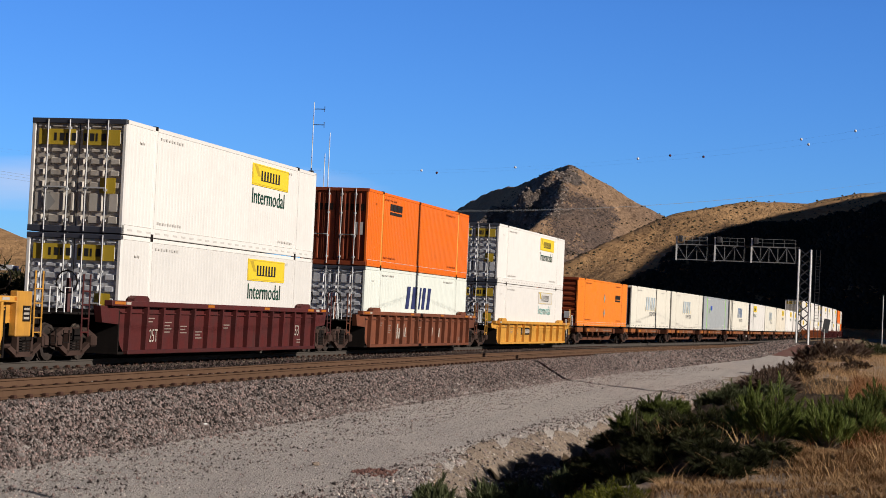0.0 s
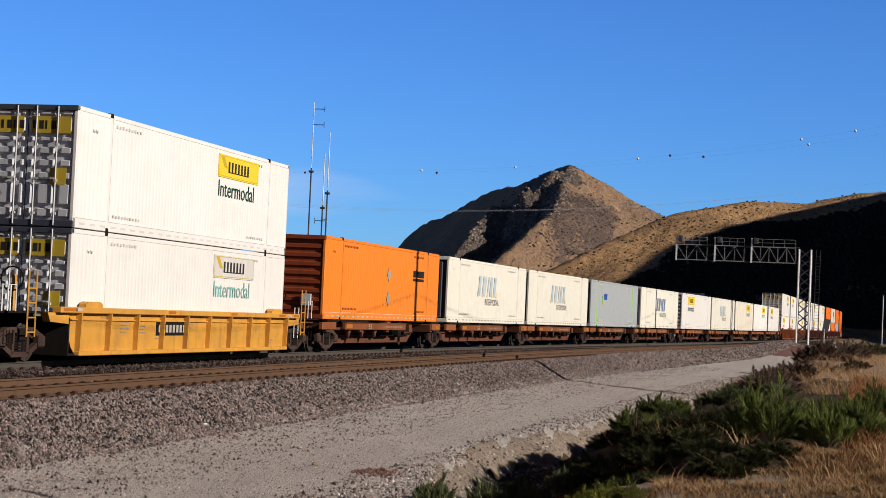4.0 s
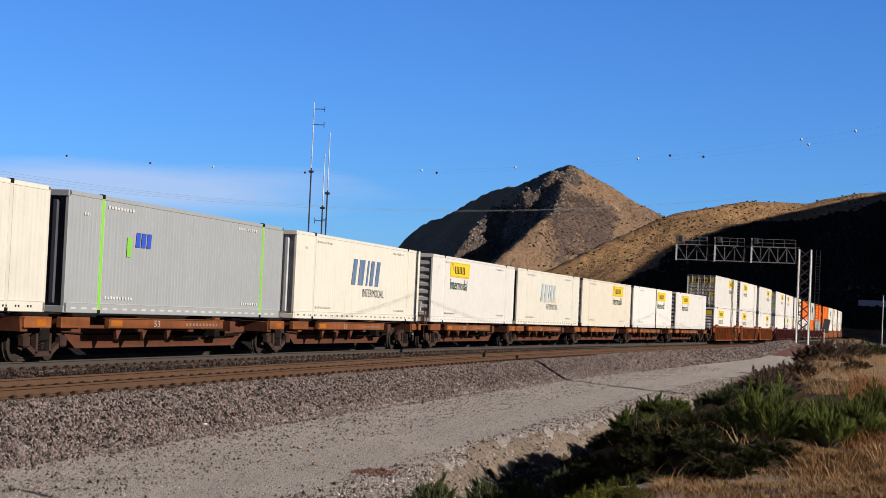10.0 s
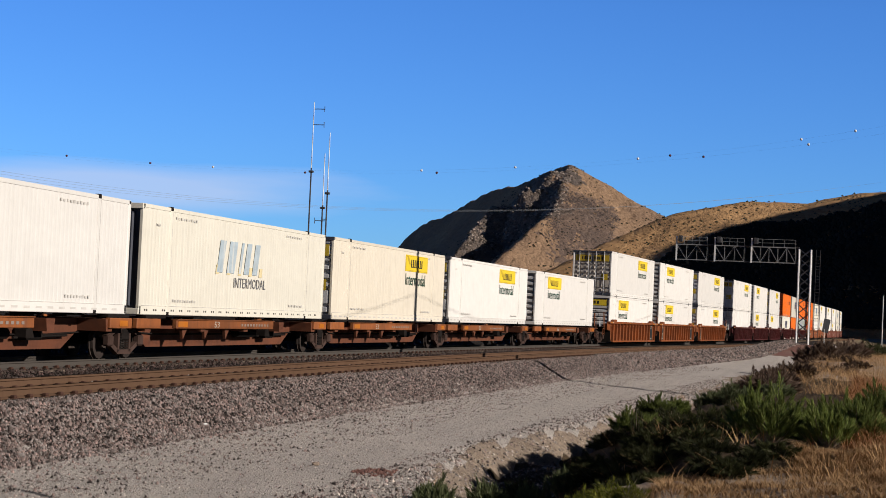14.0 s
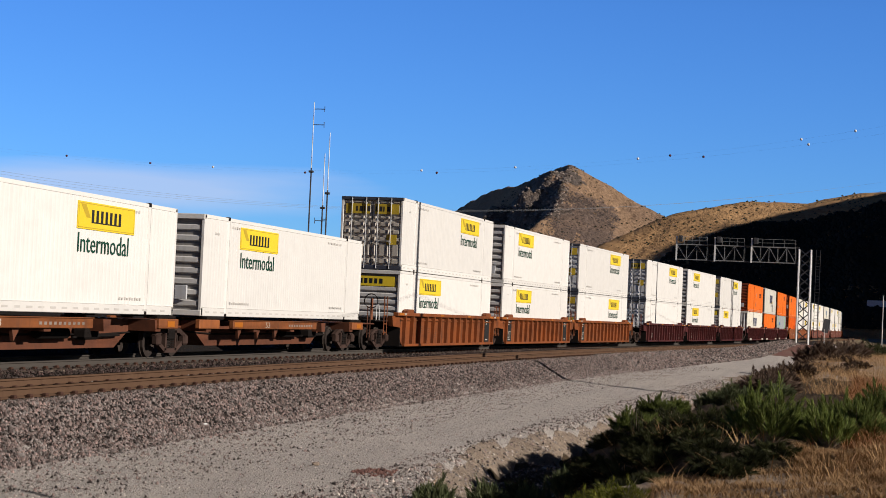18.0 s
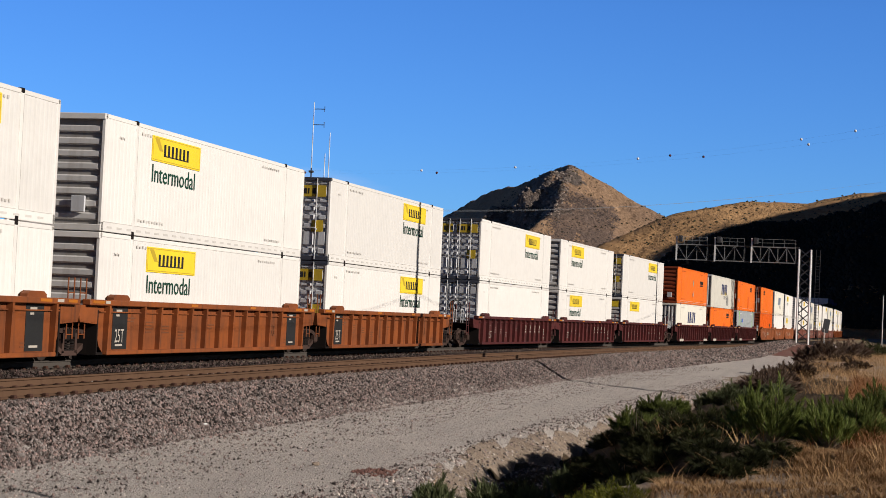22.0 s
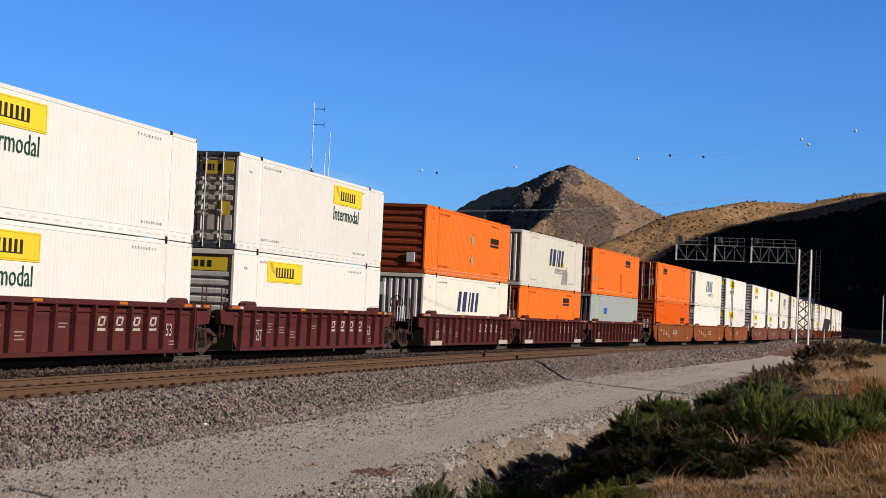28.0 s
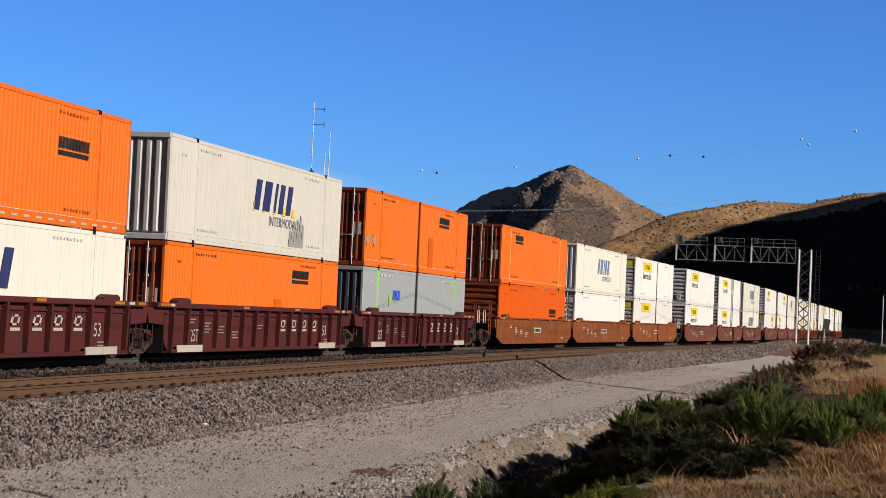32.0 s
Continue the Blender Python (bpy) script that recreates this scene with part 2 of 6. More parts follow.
GANTRY_GREY = paint("dull_gantry_paint", (0.30, 0.30, 0.29), 0.6, grime=0.5)
DARK_STEEL = paint("dark_weathered_steel", (0.045, 0.045, 0.05), 0.55, grime=0.3)
RAIL_SIDE = paint("rusty_rail_side", (0.118, 0.068, 0.042), 0.85, dirt=(0.07, 0.036, 0.022), grime=0.7)
PLATE = paint("dark_rusty_plate", (0.07, 0.036, 0.026), 0.8, grime=0.4)
RAIL_HEAD = paint("worn_rail_head", (0.34, 0.26, 0.19), 0.45, metal=0.5, grime=0.3)
TIE_WOOD = paint("weathered_sleeper", (0.13, 0.10, 0.08), 0.9, grime=0.4)
BALL_RED = paint("dark_marker_ball", (0.10, 0.02, 0.03), 0.5)
BALL_WHITE = paint("white_marker_ball", (0.8, 0.8, 0.8), 0.5)
WIRE = paint("aluminium_cable", (0.20, 0.21, 0.22), 0.6, metal=0.2)
WOOD_POLE = paint("wooden_pole", (0.14, 0.10, 0.07), 0.9)
TRAILER = paint("pale_trailer_paint", (0.72, 0.74, 0.78), 0.4)
# near-black bed: shade between stones and under the train put into its colour
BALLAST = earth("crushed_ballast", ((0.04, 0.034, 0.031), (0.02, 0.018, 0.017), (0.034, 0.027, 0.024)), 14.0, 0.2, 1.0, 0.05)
TRACK_STONE = earth("dark_track_stone", ((0.07, 0.058, 0.052), (0.045, 0.038, 0.034), (0.07, 0.042, 0.038)), 9.0, 0.5, 0.3, 0.01, island=(0.3, 1.9))
STONE = earth("ballast_stone", ((0.235, 0.21, 0.195), (0.125, 0.112, 0.105), (0.215, 0.145, 0.128)), 9.0, 0.5, 0.3, 0.01, island=(0.12, 2.0))
GRAVEL = earth("grey_gravel_road", ((0.66, 0.595, 0.545), (0.36, 0.322, 0.295), (0.56, 0.502, 0.455)), 26.0, 0.35, 1.0, 0.018, lanes=(0.39, 0.35, 0.32))
PEBBLE = earth("road_pebble", ((0.60, 0.54, 0.49), (0.36, 0.32, 0.29), (0.48, 0.40, 0.355)), 12.0, 0.5, 0.3, 0.01, island=(0.22, 1.6))
DIRT = earth("dry_tan_dirt", ((0.40, 0.315, 0.245), (0.24, 0.185, 0.142), (0.33, 0.265, 0.205)), 7.0, 0.4, 0.9, 0.04)
# earth with the shrub hollow's shade painted into its colour
SHADE_EARTH = earth("shade_darkened_earth", ((0.075, 0.055, 0.036), (0.045, 0.033, 0.022), (0.10, 0.07, 0.045)), 9.0, 0.8, 0.8, 0.03)
RED_DIRT = earth("reddish_gravel", ((0.24, 0.115, 0.095), (0.16, 0.08, 0.068), (0.22, 0.14, 0.115)), 12.0, 0.5, 0.6, 0.02)
HILL = earth("dry_hillside", ((0.56, 0.335, 0.165), (0.42, 0.25, 0.12), (0.29, 0.175, 0.09)), 0.06, 0.012, 0.8, 2.0)
ROCKY = earth("dry_tan_hillside", ((0.33, 0.215, 0.142), (0.25, 0.165, 0.115), (0.38, 0.245, 0.15)), 0.10, 0.02, 0.8, 3.0)
GREY_ROCK = earth("bare_grey_rock", ((0.33, 0.27, 0.235), (0.15, 0.122, 0.108), (0.25, 0.19, 0.155)), 0.16, 0.05, 1.0, 5.0)
BRUSH_SOIL = earth("brush_covered_slope", ((0.225, 0.162, 0.132), (0.165, 0.122, 0.103), (0.27, 0.185, 0.14)), 0.2, 0.03, 1.0, 2.0)
PLAIN = earth("desert_flat", ((0.26, 0.20, 0.14), (0.19, 0.14, 0.10), (0.22, 0.17, 0.11)), 0.3, 0.02, 0.5, 0.1)
ROADWAY = earth("asphalt_road", ((0.055, 0.055, 0.055), (0.045, 0.045, 0.045), (0.06, 0.06, 0.058)), 4.0, 0.1, 0.2, 0.01)
LEAF_GREEN = foliage("green_shrub_leaf", (0.080, 0.112, 0.024), (0.23, 0.265, 0.072), glow=0.35)
LEAF_BLOOM = foliage("yellow_green_leaf", (0.11, 0.135, 0.02), (0.27, 0.26, 0.035), glow=0.3)
LEAF_SAGE = foliage("sage_shrub_leaf", (0.085, 0.105, 0.045), (0.15, 0.165, 0.08), glow=0.3)
LEAF_DRY = foliage("dry_shrub_twig", (0.085, 0.055, 0.038), (0.16, 0.105, 0.075))
# tone of dark brush, and of the hollow's shade painted into shrub leaves
LEAF_DARK_SHADE = foliage("dark_shade_shrub_leaf", (0.020, 0.024, 0.008), (0.050, 0.052, 0.018), glow=0.2)
STRAW = foliage("dry_grass", (0.36, 0.205, 0.10), (0.52, 0.335, 0.165))
RUSSET = foliage("russet_dry_grass", (0.25, 0.105, 0.045), (0.34, 0.17, 0.075))
TWIG = foliage("grey_twig", (0.20, 0.15, 0.11), (0.30, 0.24, 0.18))
OUTCROP = earth("grey_rock_outcrop", ((0.40, 0.335, 0.285), (0.22, 0.18, 0.155), (0.34, 0.255, 0.20)), 0.4, 0.1, 0.8, 0.6, island=(0.35, 1.5))
BRUSH = foliage("grey_brown_brush", (0.095, 0.072, 0.062), (0.15, 0.115, 0.098))
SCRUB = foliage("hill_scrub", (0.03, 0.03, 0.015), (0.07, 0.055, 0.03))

# ---- mesh helpers ----


class Solid:
    """Vertices and faces of one part, in plain lists."""

    def __init__(self):
        self.v, self.f = [], []

    def add(self, verts, faces):
        n = len(self.v)
        self.v += [tuple(p) for p in verts]
        self.f += [tuple(i + n for i in f) for f in faces]
        return self

    def box(self, x0, x1, y0, y1, z0, z1, bev=0.0):
        if bev <= 0:
            v = [(x, y, z) for x in (x0, x1) for y in (y0, y1) for z in (z0, z1)]
            return self.add(v, [(0, 1, 3, 2), (4, 6, 7, 5), (0, 4, 5, 1), (2, 3, 7, 6), (0, 2, 6, 4), (1, 5, 7, 3)])
        b = min(bev, 0.45 * abs(x1 - x0), 0.45 * abs(y1 - y0), 0.45 * abs(z1 - z0))
        v, idx = [], {}
        for i, x in enumerate((x0, x1)):
            for j, y in enumerate((y0, y1)):
                for k, z in enumerate((z0, z1)):
                    sx, sy, sz = (1, -1)[i] * b, (1, -1)[j] * b, (1, -1)[k] * b
                    for a, p in (("x", (x, y + sy, z + sz)), ("y", (x + sx, y, z + sz)), ("z", (x + sx, y + sy, z))):
                        idx[i, j, k, a] = len(v)
                        v.append(p)
        f = []
        for a in (0, 1):
            f.append([idx[a, j, k, "x"] for j, k in ((0, 0), (1, 0), (1, 1), (0, 1))][::(1 if a else -1)])
            f.append([idx[i, a, k, "y"] for i, k in ((0, 0), (1, 0), (1, 1), (0, 1))][::(-1 if a else 1)])
            f.append([idx[i, j, a, "z"] for i, j in ((0, 0), (1, 0), (1, 1), (0, 1))][::(1 if a else -1)])
            for c in (0, 1):
                f.append([idx[a, c, 0, "x"], idx[a, c, 1, "x"], idx[a, c, 1, "y"], idx[a, c, 0, "y"]][::(1 if a == c else -1)])
                f.append([idx[a, 0, c, "x"], idx[a, 1, c, "x"], idx[a, 1, c, "z"], idx[a, 0, c, "z"]][::(-1 if a == c else 1)])
                f.append([idx[0, a, c, "y"], idx[1, a, c, "y"], idx[1, a, c, "z"], idx[0, a, c, "z"]][::(1 if a == c else -1)])
        for i in (0, 1):
            for j in (0, 1):
                for k in (0, 1):
                    f.append([idx[i, j, k, a] for a in "xyz"][::(1 if (i + j + k) % 2 else -1)])
        return self.add(v, f)

    def tube(self, pts, r, n=6, taper=1.0):
        pts = [Vector(p) for p in pts]
        rings = []
        for i, p in enumerate(pts):
            d = (pts[min(i + 1, len(pts) - 1)] - pts[max(i - 1, 0)]).normalized()
            a = d.orthogonal().normalized()
            c = d.cross(a)
            rr = r * (1 + (taper - 1) * i / max(1, len(pts) - 1))
            rings.append([p + (a * math.cos(t) + c * math.sin(t)) * rr for t in (2 * math.pi * k / n for k in range(n))])
        v = [q for ring in rings for q in ring]
        f = [(i * n + k, i * n + (k + 1) % n, (i + 1) * n + (k + 1) % n, (i + 1) * n + k) for i in range(len(pts) - 1) for k in range(n)]
        f += [tuple(range(n))[::-1], tuple((len(pts) - 1) * n + k for k in range(n))]
        return self.add(v, f)

    def comb(self, x, y, w, step, n, z0, z1, z2):
        """A flat row of n upright bars on one thin base line, facing +x."""
        top = [q for k in range(n - 1, -1, -1) for q in ((x, y + k * step + w, z1), (x, y + k * step + w, z2), (x, y + k * step, z2), (x, y + k * step, z1))]
        return self.add([(x, y, z0), (x, y + (n - 1) * step + w, z0)] + top, [tuple(range(2 + len(top)))])

    def extrude(self, outline, x0, x1):
        """A flat outline in (y, z), anticlockwise seen from +x, given thickness from x0 to x1."""
        n = len(outline)
        v = [(x0, y, z) for y, z in outline] + [(x1, y, z) for y, z in outline]
        f = [tuple(range(n))[::-1], tuple(range(n, 2 * n))] + [(i, (i + 1) % n, n + (i + 1) % n, n + i) for i in range(n)]
        return self.add(v, f)

    def disc(self, profile, n=20):
        """A turned part round the x axis from (x, radius) pairs."""
        v = [(x, r * math.cos(2 * math.pi * k / n), r * math.sin(2 * math.pi * k / n)) for x, r in profile for k in range(n)]
        f = [(i * n + k, i * n + (k + 1) % n, (i + 1) * n + (k + 1) % n, (i + 1) * n + k) for i in range(len(profile) - 1) for k in range(n)]
        f += [tuple(range(n))[::-1], tuple((len(profile) - 1) * n + k for k in range(n))]
        return self.add(v, f)

    def mesh(self, name, material, smooth=False):
        me = bpy.data.meshes.new(name)
        me.from_pydata(self.v, [], self.f)
        me.materials.append(material)
        if smooth:
            me.shade_smooth()
        return me


def part(name, solid, material, parent, label="", m=None, smooth=False):
    """One mesh object under a thing or a part."""
    me = solid.mesh(name, material, smooth) if isinstance(solid, Solid) else solid
    ob = new(name, me)
    ob.parent = parent
    if m is not None:
        ob.matrix_basis = m
    if label:
        tagged(ob, label)
    return ob


def thing(name, solid, material, label, category, group="", kind="", m=None, smooth=False):
    me = solid.mesh(name, material, smooth) if isinstance(solid, Solid) else solid
    ob = new(name, me)
    if m is not None:
        ob.matrix_basis = m
    return tagged(ob, label, category, group, kind)


def lettering(text, size_y, size_z, material):
    """Flat raised letters from the built-in font, fitted to a width and height, reading along +y on a face that looks to +x."""
    cu = bpy.data.curves.new("lettering", "FONT")
    cu.body, cu.extrude, cu.resolution_u = text, 0.0, 2
    ob = bpy.data.objects.new("lettering", cu)
    scene.collection.objects.link(ob)
    me = bpy.data.meshes.new_from_object(ob)
    bpy.data.objects.remove(ob)
    co = np.zeros(len(me.vertices) * 3)
    me.vertices.foreach_get("co", co)
    co = co.reshape(-1, 3)
    lo, hi = co.min(0), co.max(0)
    u = (co - lo) / np.maximum(hi - lo, 1e-6)
    me.vertices.foreach_set("co", np.stack([co[:, 2] * 0, u[:, 0] * size_y, u[:, 1] * size_z], 1).ravel())
    me.materials.clear()
    me.materials.append(material)
    me.update()
    return me


# ---- the line of the train's track: curvature along it, and the train's speed ----
BEND_AT = [0, 50, 100, 150, 200, 250, 300, 350, 400, 470, 560, 700]
BEND = [-0.00027, -0.00067, -0.00094, 0.00020, 0.00065, 0.00015, -0.00026, -0.00014, 0.00035, 0.00101, 0.0013, 0.0008]
LINE_S = np.arange(-480.0, 960.0, 1.0)
_k = np.where(LINE_S < 0, -0.0001, np.interp(LINE_S, BEND_AT, BEND))
_a = np.concatenate([[0], np.cumsum((_k[1:] + _k[:-1]) / 2)])
_a -= np.interp(0, LINE_S, _a)
_am = (_a[1:] + _a[:-1]) / 2
LINE_X = np.concatenate([[0], np.cumsum(-np.sin(_am))])
LINE_Y = np.concatenate([[0], np.cumsum(np.cos(_am))])
LINE_X -= np.interp(0, LINE_S, LINE_X)
LINE_Y -= np.interp(0, LINE_S, LINE_Y)
LINE_A = _a
SPEED_AT = [0, 4, 8, 12, 16, 20, 24, 28, 32]
SPEED = [11.95, 12.025, 12.19, 12.071, 12.059, 11.901, 11.95, 11.80, 11.80]
_t = np.linspace(0, 32, 641)
_v = np.interp(_t, SPEED_AT, SPEED)
_gone = np.concatenate([[0], np.cumsum((_v[1:] + _v[:-1]) / 2 * 0.05)])


def gone(t):
    """Metres that the train has rolled since the start."""
    return float(np.interp(t, _t, _gone)) + 0.10


def on_line(s, off=0.0, z=0.0):
    """A point at s metres along the track, off metres to its right."""
    a = float(np.interp(s, LINE_S, LINE_A))
    return Vector((float(np.interp(s, LINE_S, LINE_X)) + off * math.cos(a), float(np.interp(s, LINE_S, LINE_Y)) + off * math.sin(a), z))


def line_pose(s, z=0.0, length=16.154):
    """The pose of a stiff vehicle whose ends ride on the track at s and s + length."""
    p, q = on_line(s), on_line(s + length)
    return pose(p.x, p.y, z, 0, 0, math.degrees(math.atan2(-(q.x - p.x), q.y - p.y)))


def offset_of(x, y):
    """Distance to the right of the track, for arrays of places beside it."""
    s = np.interp(y, LINE_Y[:1100], LINE_S[:1100])
    return (x - np.interp(s, LINE_S, LINE_X)) / np.cos(np.interp(s, LINE_S, LINE_A)), s

# ---- ground, tracks and hills ----
NEAR_TRACK = 5.15


def soft_noise(x, y, f, octaves=4, seed=0.0):
    """Value noise from sums of turned sines, for arrays."""
    out, amp = np.zeros_like(x, dtype=float), 1.0
    for o in range(octaves):
        a = 1.3 + 2.1 * o + seed
        u = (x * math.cos(a) + y * math.sin(a)) * f
        v = (-x * math.sin(a) + y * math.cos(a)) * f
        out += amp * np.sin(u + 1.7 * np.sin(v * 0.7 + o + seed)) * np.cos(v * 1.1 + 0.9 * np.sin(u * 0.6 + seed * 2))
        amp *= 0.52
        f *= 1.93
    return out


def ground_height(x, y):
    o, s = offset_of(x, y)
    wob = 0.12 * soft_noise(x, y, 0.9, 3)
    edge = 12.9 + 0.6 * np.sin(s * 0.11 + 0.5) + 0.35 * np.sin(s * 0.31) + wob * 2
    knots = [-60, -14, -9, -6.0, -4.3, -2.3, 6.75, 8.0, 9.0, 13.0, 60]
    z = np.interp(o, knots, [1.3, 1.2, 0.9, -0.75, -0.8, -0.2, -0.2, -0.86, -0.93, -1.14, -1.14])
    z = np.where((o > -2.2) & (o < 6.8), z - 0.05 * np.cos(np.clip((o - 2.57) / 1.6, -1, 1) * math.pi / 2), z)
    near = np.clip((190 - s) / 70, 0, 1)
    cut = np.clip((78 - s) / 24, 0, 1)
    bank = np.clip((o - edge - 1.5 * cut) / (4.6 - 1.9 * cut), 0, 1)
    bank = bank * bank * (3 - 2 * bank)
    fall = np.clip((o - edge + 0.15 * soft_noise(x, y, 2.3, 3, 7.0)) / 0.9, 0, 1)
    gully = fall * (1 - bank) * cut * (0.62 + 0.16 * soft_noise(x, y, 0.8, 3, 3.0))
    z = z + bank * (0.95 + 0.18 * soft_noise(x, y, 0.35, 3, 2.0)) * near - gully
    mound = 0.9 * np.exp(-((s - 176) / 22) ** 2 - ((o - 9.0) / 3.0) ** 2) + 0.5 * np.exp(-((s - 230) / 45) ** 2 - ((o - 10) / 6) ** 2)
    z = z + mound
    rough = np.where(o > 8.2, 0.018, 0.02) + 0.05 * bank
    z = z + rough * soft_noise(x, y, 3.1, 3, 5.0)
    return z


def grid_sheet(name, xs, ys, height, pick, materials, smooth=True):
    gx, gy = np.meshgrid(xs, ys)
    gz = height(gx, gy)
    nx, ny = len(xs), len(ys)
    co = np.stack([gx, gy, gz], -1).reshape(-1, 3)
    i = (np.arange(ny - 1)[:, None] * nx + np.arange(nx - 1)[None, :]).ravel()
    quads = np.stack([i, i + 1, i + nx + 1, i + nx], 1)
    me = bpy.data.meshes.new(name)
    me.vertices.add(len(co))
    me.vertices.foreach_set("co", co.ravel())
    me.loops.add(quads.size)
    me.loops.foreach_set("vertex_index", quads.ravel())
    me.polygons.add(len(quads))
    me.polygons.foreach_set("loop_start", np.arange(len(quads)) * 4)
    me.polygons.foreach_set("loop_total", np.full(len(quads), 4))
    for mt in materials:
        me.materials.append(mt)
    if pick is not None:
        mid = co[quads].mean(1)
        me.polygons.foreach_set("material_index", pick(mid[:, 0], mid[:, 1]).astype(np.int32))
    me.update()
    if smooth:
        me.shade_smooth()
    return new(name, me)


def pick_ground(x, y):
    o, s = offset_of(x, y)
    edge = 12.9 + 0.6 * np.sin(s * 0.11 + 0.5) + 0.35 * np.sin(s * 0.31) + 0.24 * soft_noise(x, y, 0.9, 3)
    toe = 7.75 + 0.22 * soft_noise(x, y, 0.8, 3, 1.0)
    # the dark bed runs on behind the train, as painted shade beneath it
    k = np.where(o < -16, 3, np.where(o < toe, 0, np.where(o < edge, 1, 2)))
    red = (((s - 170) / 19) ** 2 + ((o - 8.8) / 2.2) ** 2 + 0.25 * soft_noise(x, y, 0.7, 3) < 1) | (((x - 12.1) / 0.22) ** 2 + ((y - 29.1) / 0.34) ** 2 + 0.4 * soft_noise(x, y, 5.0, 2) < 1)
    k = np.where(red & (o > toe), 4, k)
    # ground below the shrubs gets the painted-shade earth
    hollow_shade = (o > edge + 0.75) & (o < 21.0 + 0.4 * soft_noise(x, y, 0.7, 3, 4.0)) & (s < 62) & (s > 21.3 + 0.5 * soft_noise(x, y, 0.9, 2, 2.0) + 1.2 * np.maximum(o - 17.3, 0))
    k = np.where(hollow_shade, 5, k)
    return np.where((y > 260) | (np.abs(o) > 45), 3, k)


gx = np.concatenate([[-4500, -2500, -1400, -800, -400, -200, -110, -60, -35, -20, -12], np.arange(-8, 28, 0.22), [29, 31, 34, 38, 45, 60, 90, 150, 300, 700, 1500, 2600, 4500]])
gy = np.concatenate([[-4500, -2500, -1000, -400, -150, -60, -25, -8, 2], np.arange(8, 70, 0.30), np.arange(70, 150, 0.6), np.arange(150, 260, 1.2), np.arange(262, 300, 4.0), [310, 330, 360, 400, 460, 540, 650, 800, 1000, 1400, 2000, 3000, 4700]])
ground = grid_sheet("ground", gx, gy, ground_height, pick_ground, [BALLAST, GRAVEL, DIRT, PLAIN, RED_DIRT, SHADE_EARTH])
tagged(ground, "grey gravel road, crushed ballast bed and dry tan earth bank", "ground", kind="structure")


def hill_far(x, y):
    """The pointed rocky hill: a shaded face falling away from the sun, a sunny one, and a rocky spur between."""
    dy = y - 1690.0
    xs = np.interp(y, [1380, 1470, 1585, 1690, 1720], [-289, -259, -223, -219, -219])
    dx = x - xs
    shady = 148 + 1.0 * dx + 0.52 * dy
    hump = 6 * np.exp(-((dx + 110) / 45) ** 2)
    sunny = 147 - 0.545 * dx + 0.40 * dy
    back = 149 - 0.50 * dy + np.where(dx < 0, -0.52 * dx, -0.53 * dx)
    shady, back = shady + 0.15 * hump, back + 1.8 * hump
    k = 2.5
    h = -k * np.log(np.exp(-shady / k) + np.exp(-sunny / k) + np.exp(-np.minimum(back, 400) / k))
    x2 = np.interp(y, [1500, 1560, 1610, 1650, 1707, 1740], [-306, -299, -295, -290, -272, -262])
    d2 = x - x2 + 5 * np.sin(y * 0.09)
    spur = np.where(d2 < 0, np.clip(1 + d2 / 105, 0, 1), np.clip(1 - d2 / 30, 0, 1)) * (42 + 4 * np.sin(y * 0.06 + 0.6)) * np.clip((1690 - y) / 40, 0, 1)
    knob = 26 * np.exp(-((x + 255) / 15) ** 2 - ((y - 1640) / 20) ** 2) + 14 * np.exp(-((x + 236) / 9) ** 2 - ((y - 1668) / 14) ** 2)
    spur = np.maximum(spur, knob)
    rock = np.clip(1 - np.abs(dx + 26) / 34, 0, 1) * np.clip((1672 - y) / 40, 0, 1) + 0.5 * np.clip(1 - np.abs(d2 - 8) / 30, 0, 1) * np.clip((1672 - y) / 40, 0, 1)
    ledges = 1.3 - 3.2 * np.abs(soft_noise(x, y, 0.17, 2, 4.0)) + 1.6 * soft_noise(x, y, 0.62, 3, 6.0)
    crag = np.clip(1.6 * soft_noise(x, y, 0.10, 3, 4.0) + 1.5 * ledges, -5.0, 5.0) * rock
    w = (1.6 * soft_noise(x, y, 0.035, 5, 1.0) + 0.7 * soft_noise(x, y, 0.16, 3, 2.0)) * np.clip(np.hypot(dx, dy) / 40, 0.2, 1)
    return np.maximum(h + spur + crag + w, -6)


def pick_hill(x, y):
    """Bare rock on the spur and below the summit, a dark brush-covered patch on the sunny face, dry grass elsewhere."""
    xs = np.interp(y, [1380, 1470, 1585, 1690, 1720], [-289, -259, -223, -219, -219])
    x2 = np.interp(y, [1500, 1560, 1610, 1650, 1707, 1740], [-306, -299, -295, -290, -272, -262])
    n = soft_noise(x, y, 0.09, 4, 3.0)
    bare = (np.abs(x - xs + 24) + 14 * n < 32) & (y < 1690) & (y > 1560) | (np.abs(x - x2 - 6) + 9 * n < 22) & (y > 1540)
    brush = ((x + 193) / 34) ** 2 + ((y - 1580) / 66) ** 2 + 0.5 * n + 0.35 * soft_noise(x, y, 0.5, 3, 8.0) < 0.9
    return np.where(bare, 1, np.where(brush & (x > xs), 2, 0))


CREST_Y = [860, 890, 950, 1000, 1060, 1095, 1100, 1105, 1110, 1100, 1090]
CREST_X = [-254, -190.5, -127, -100, -66.8, -27, 5, 30, 60, 150, 320]
CREST_Z = [-7.5, 3.5, 27, 45.6, 66.5, 77.5, 77.5, 84, 87, 92, 96]


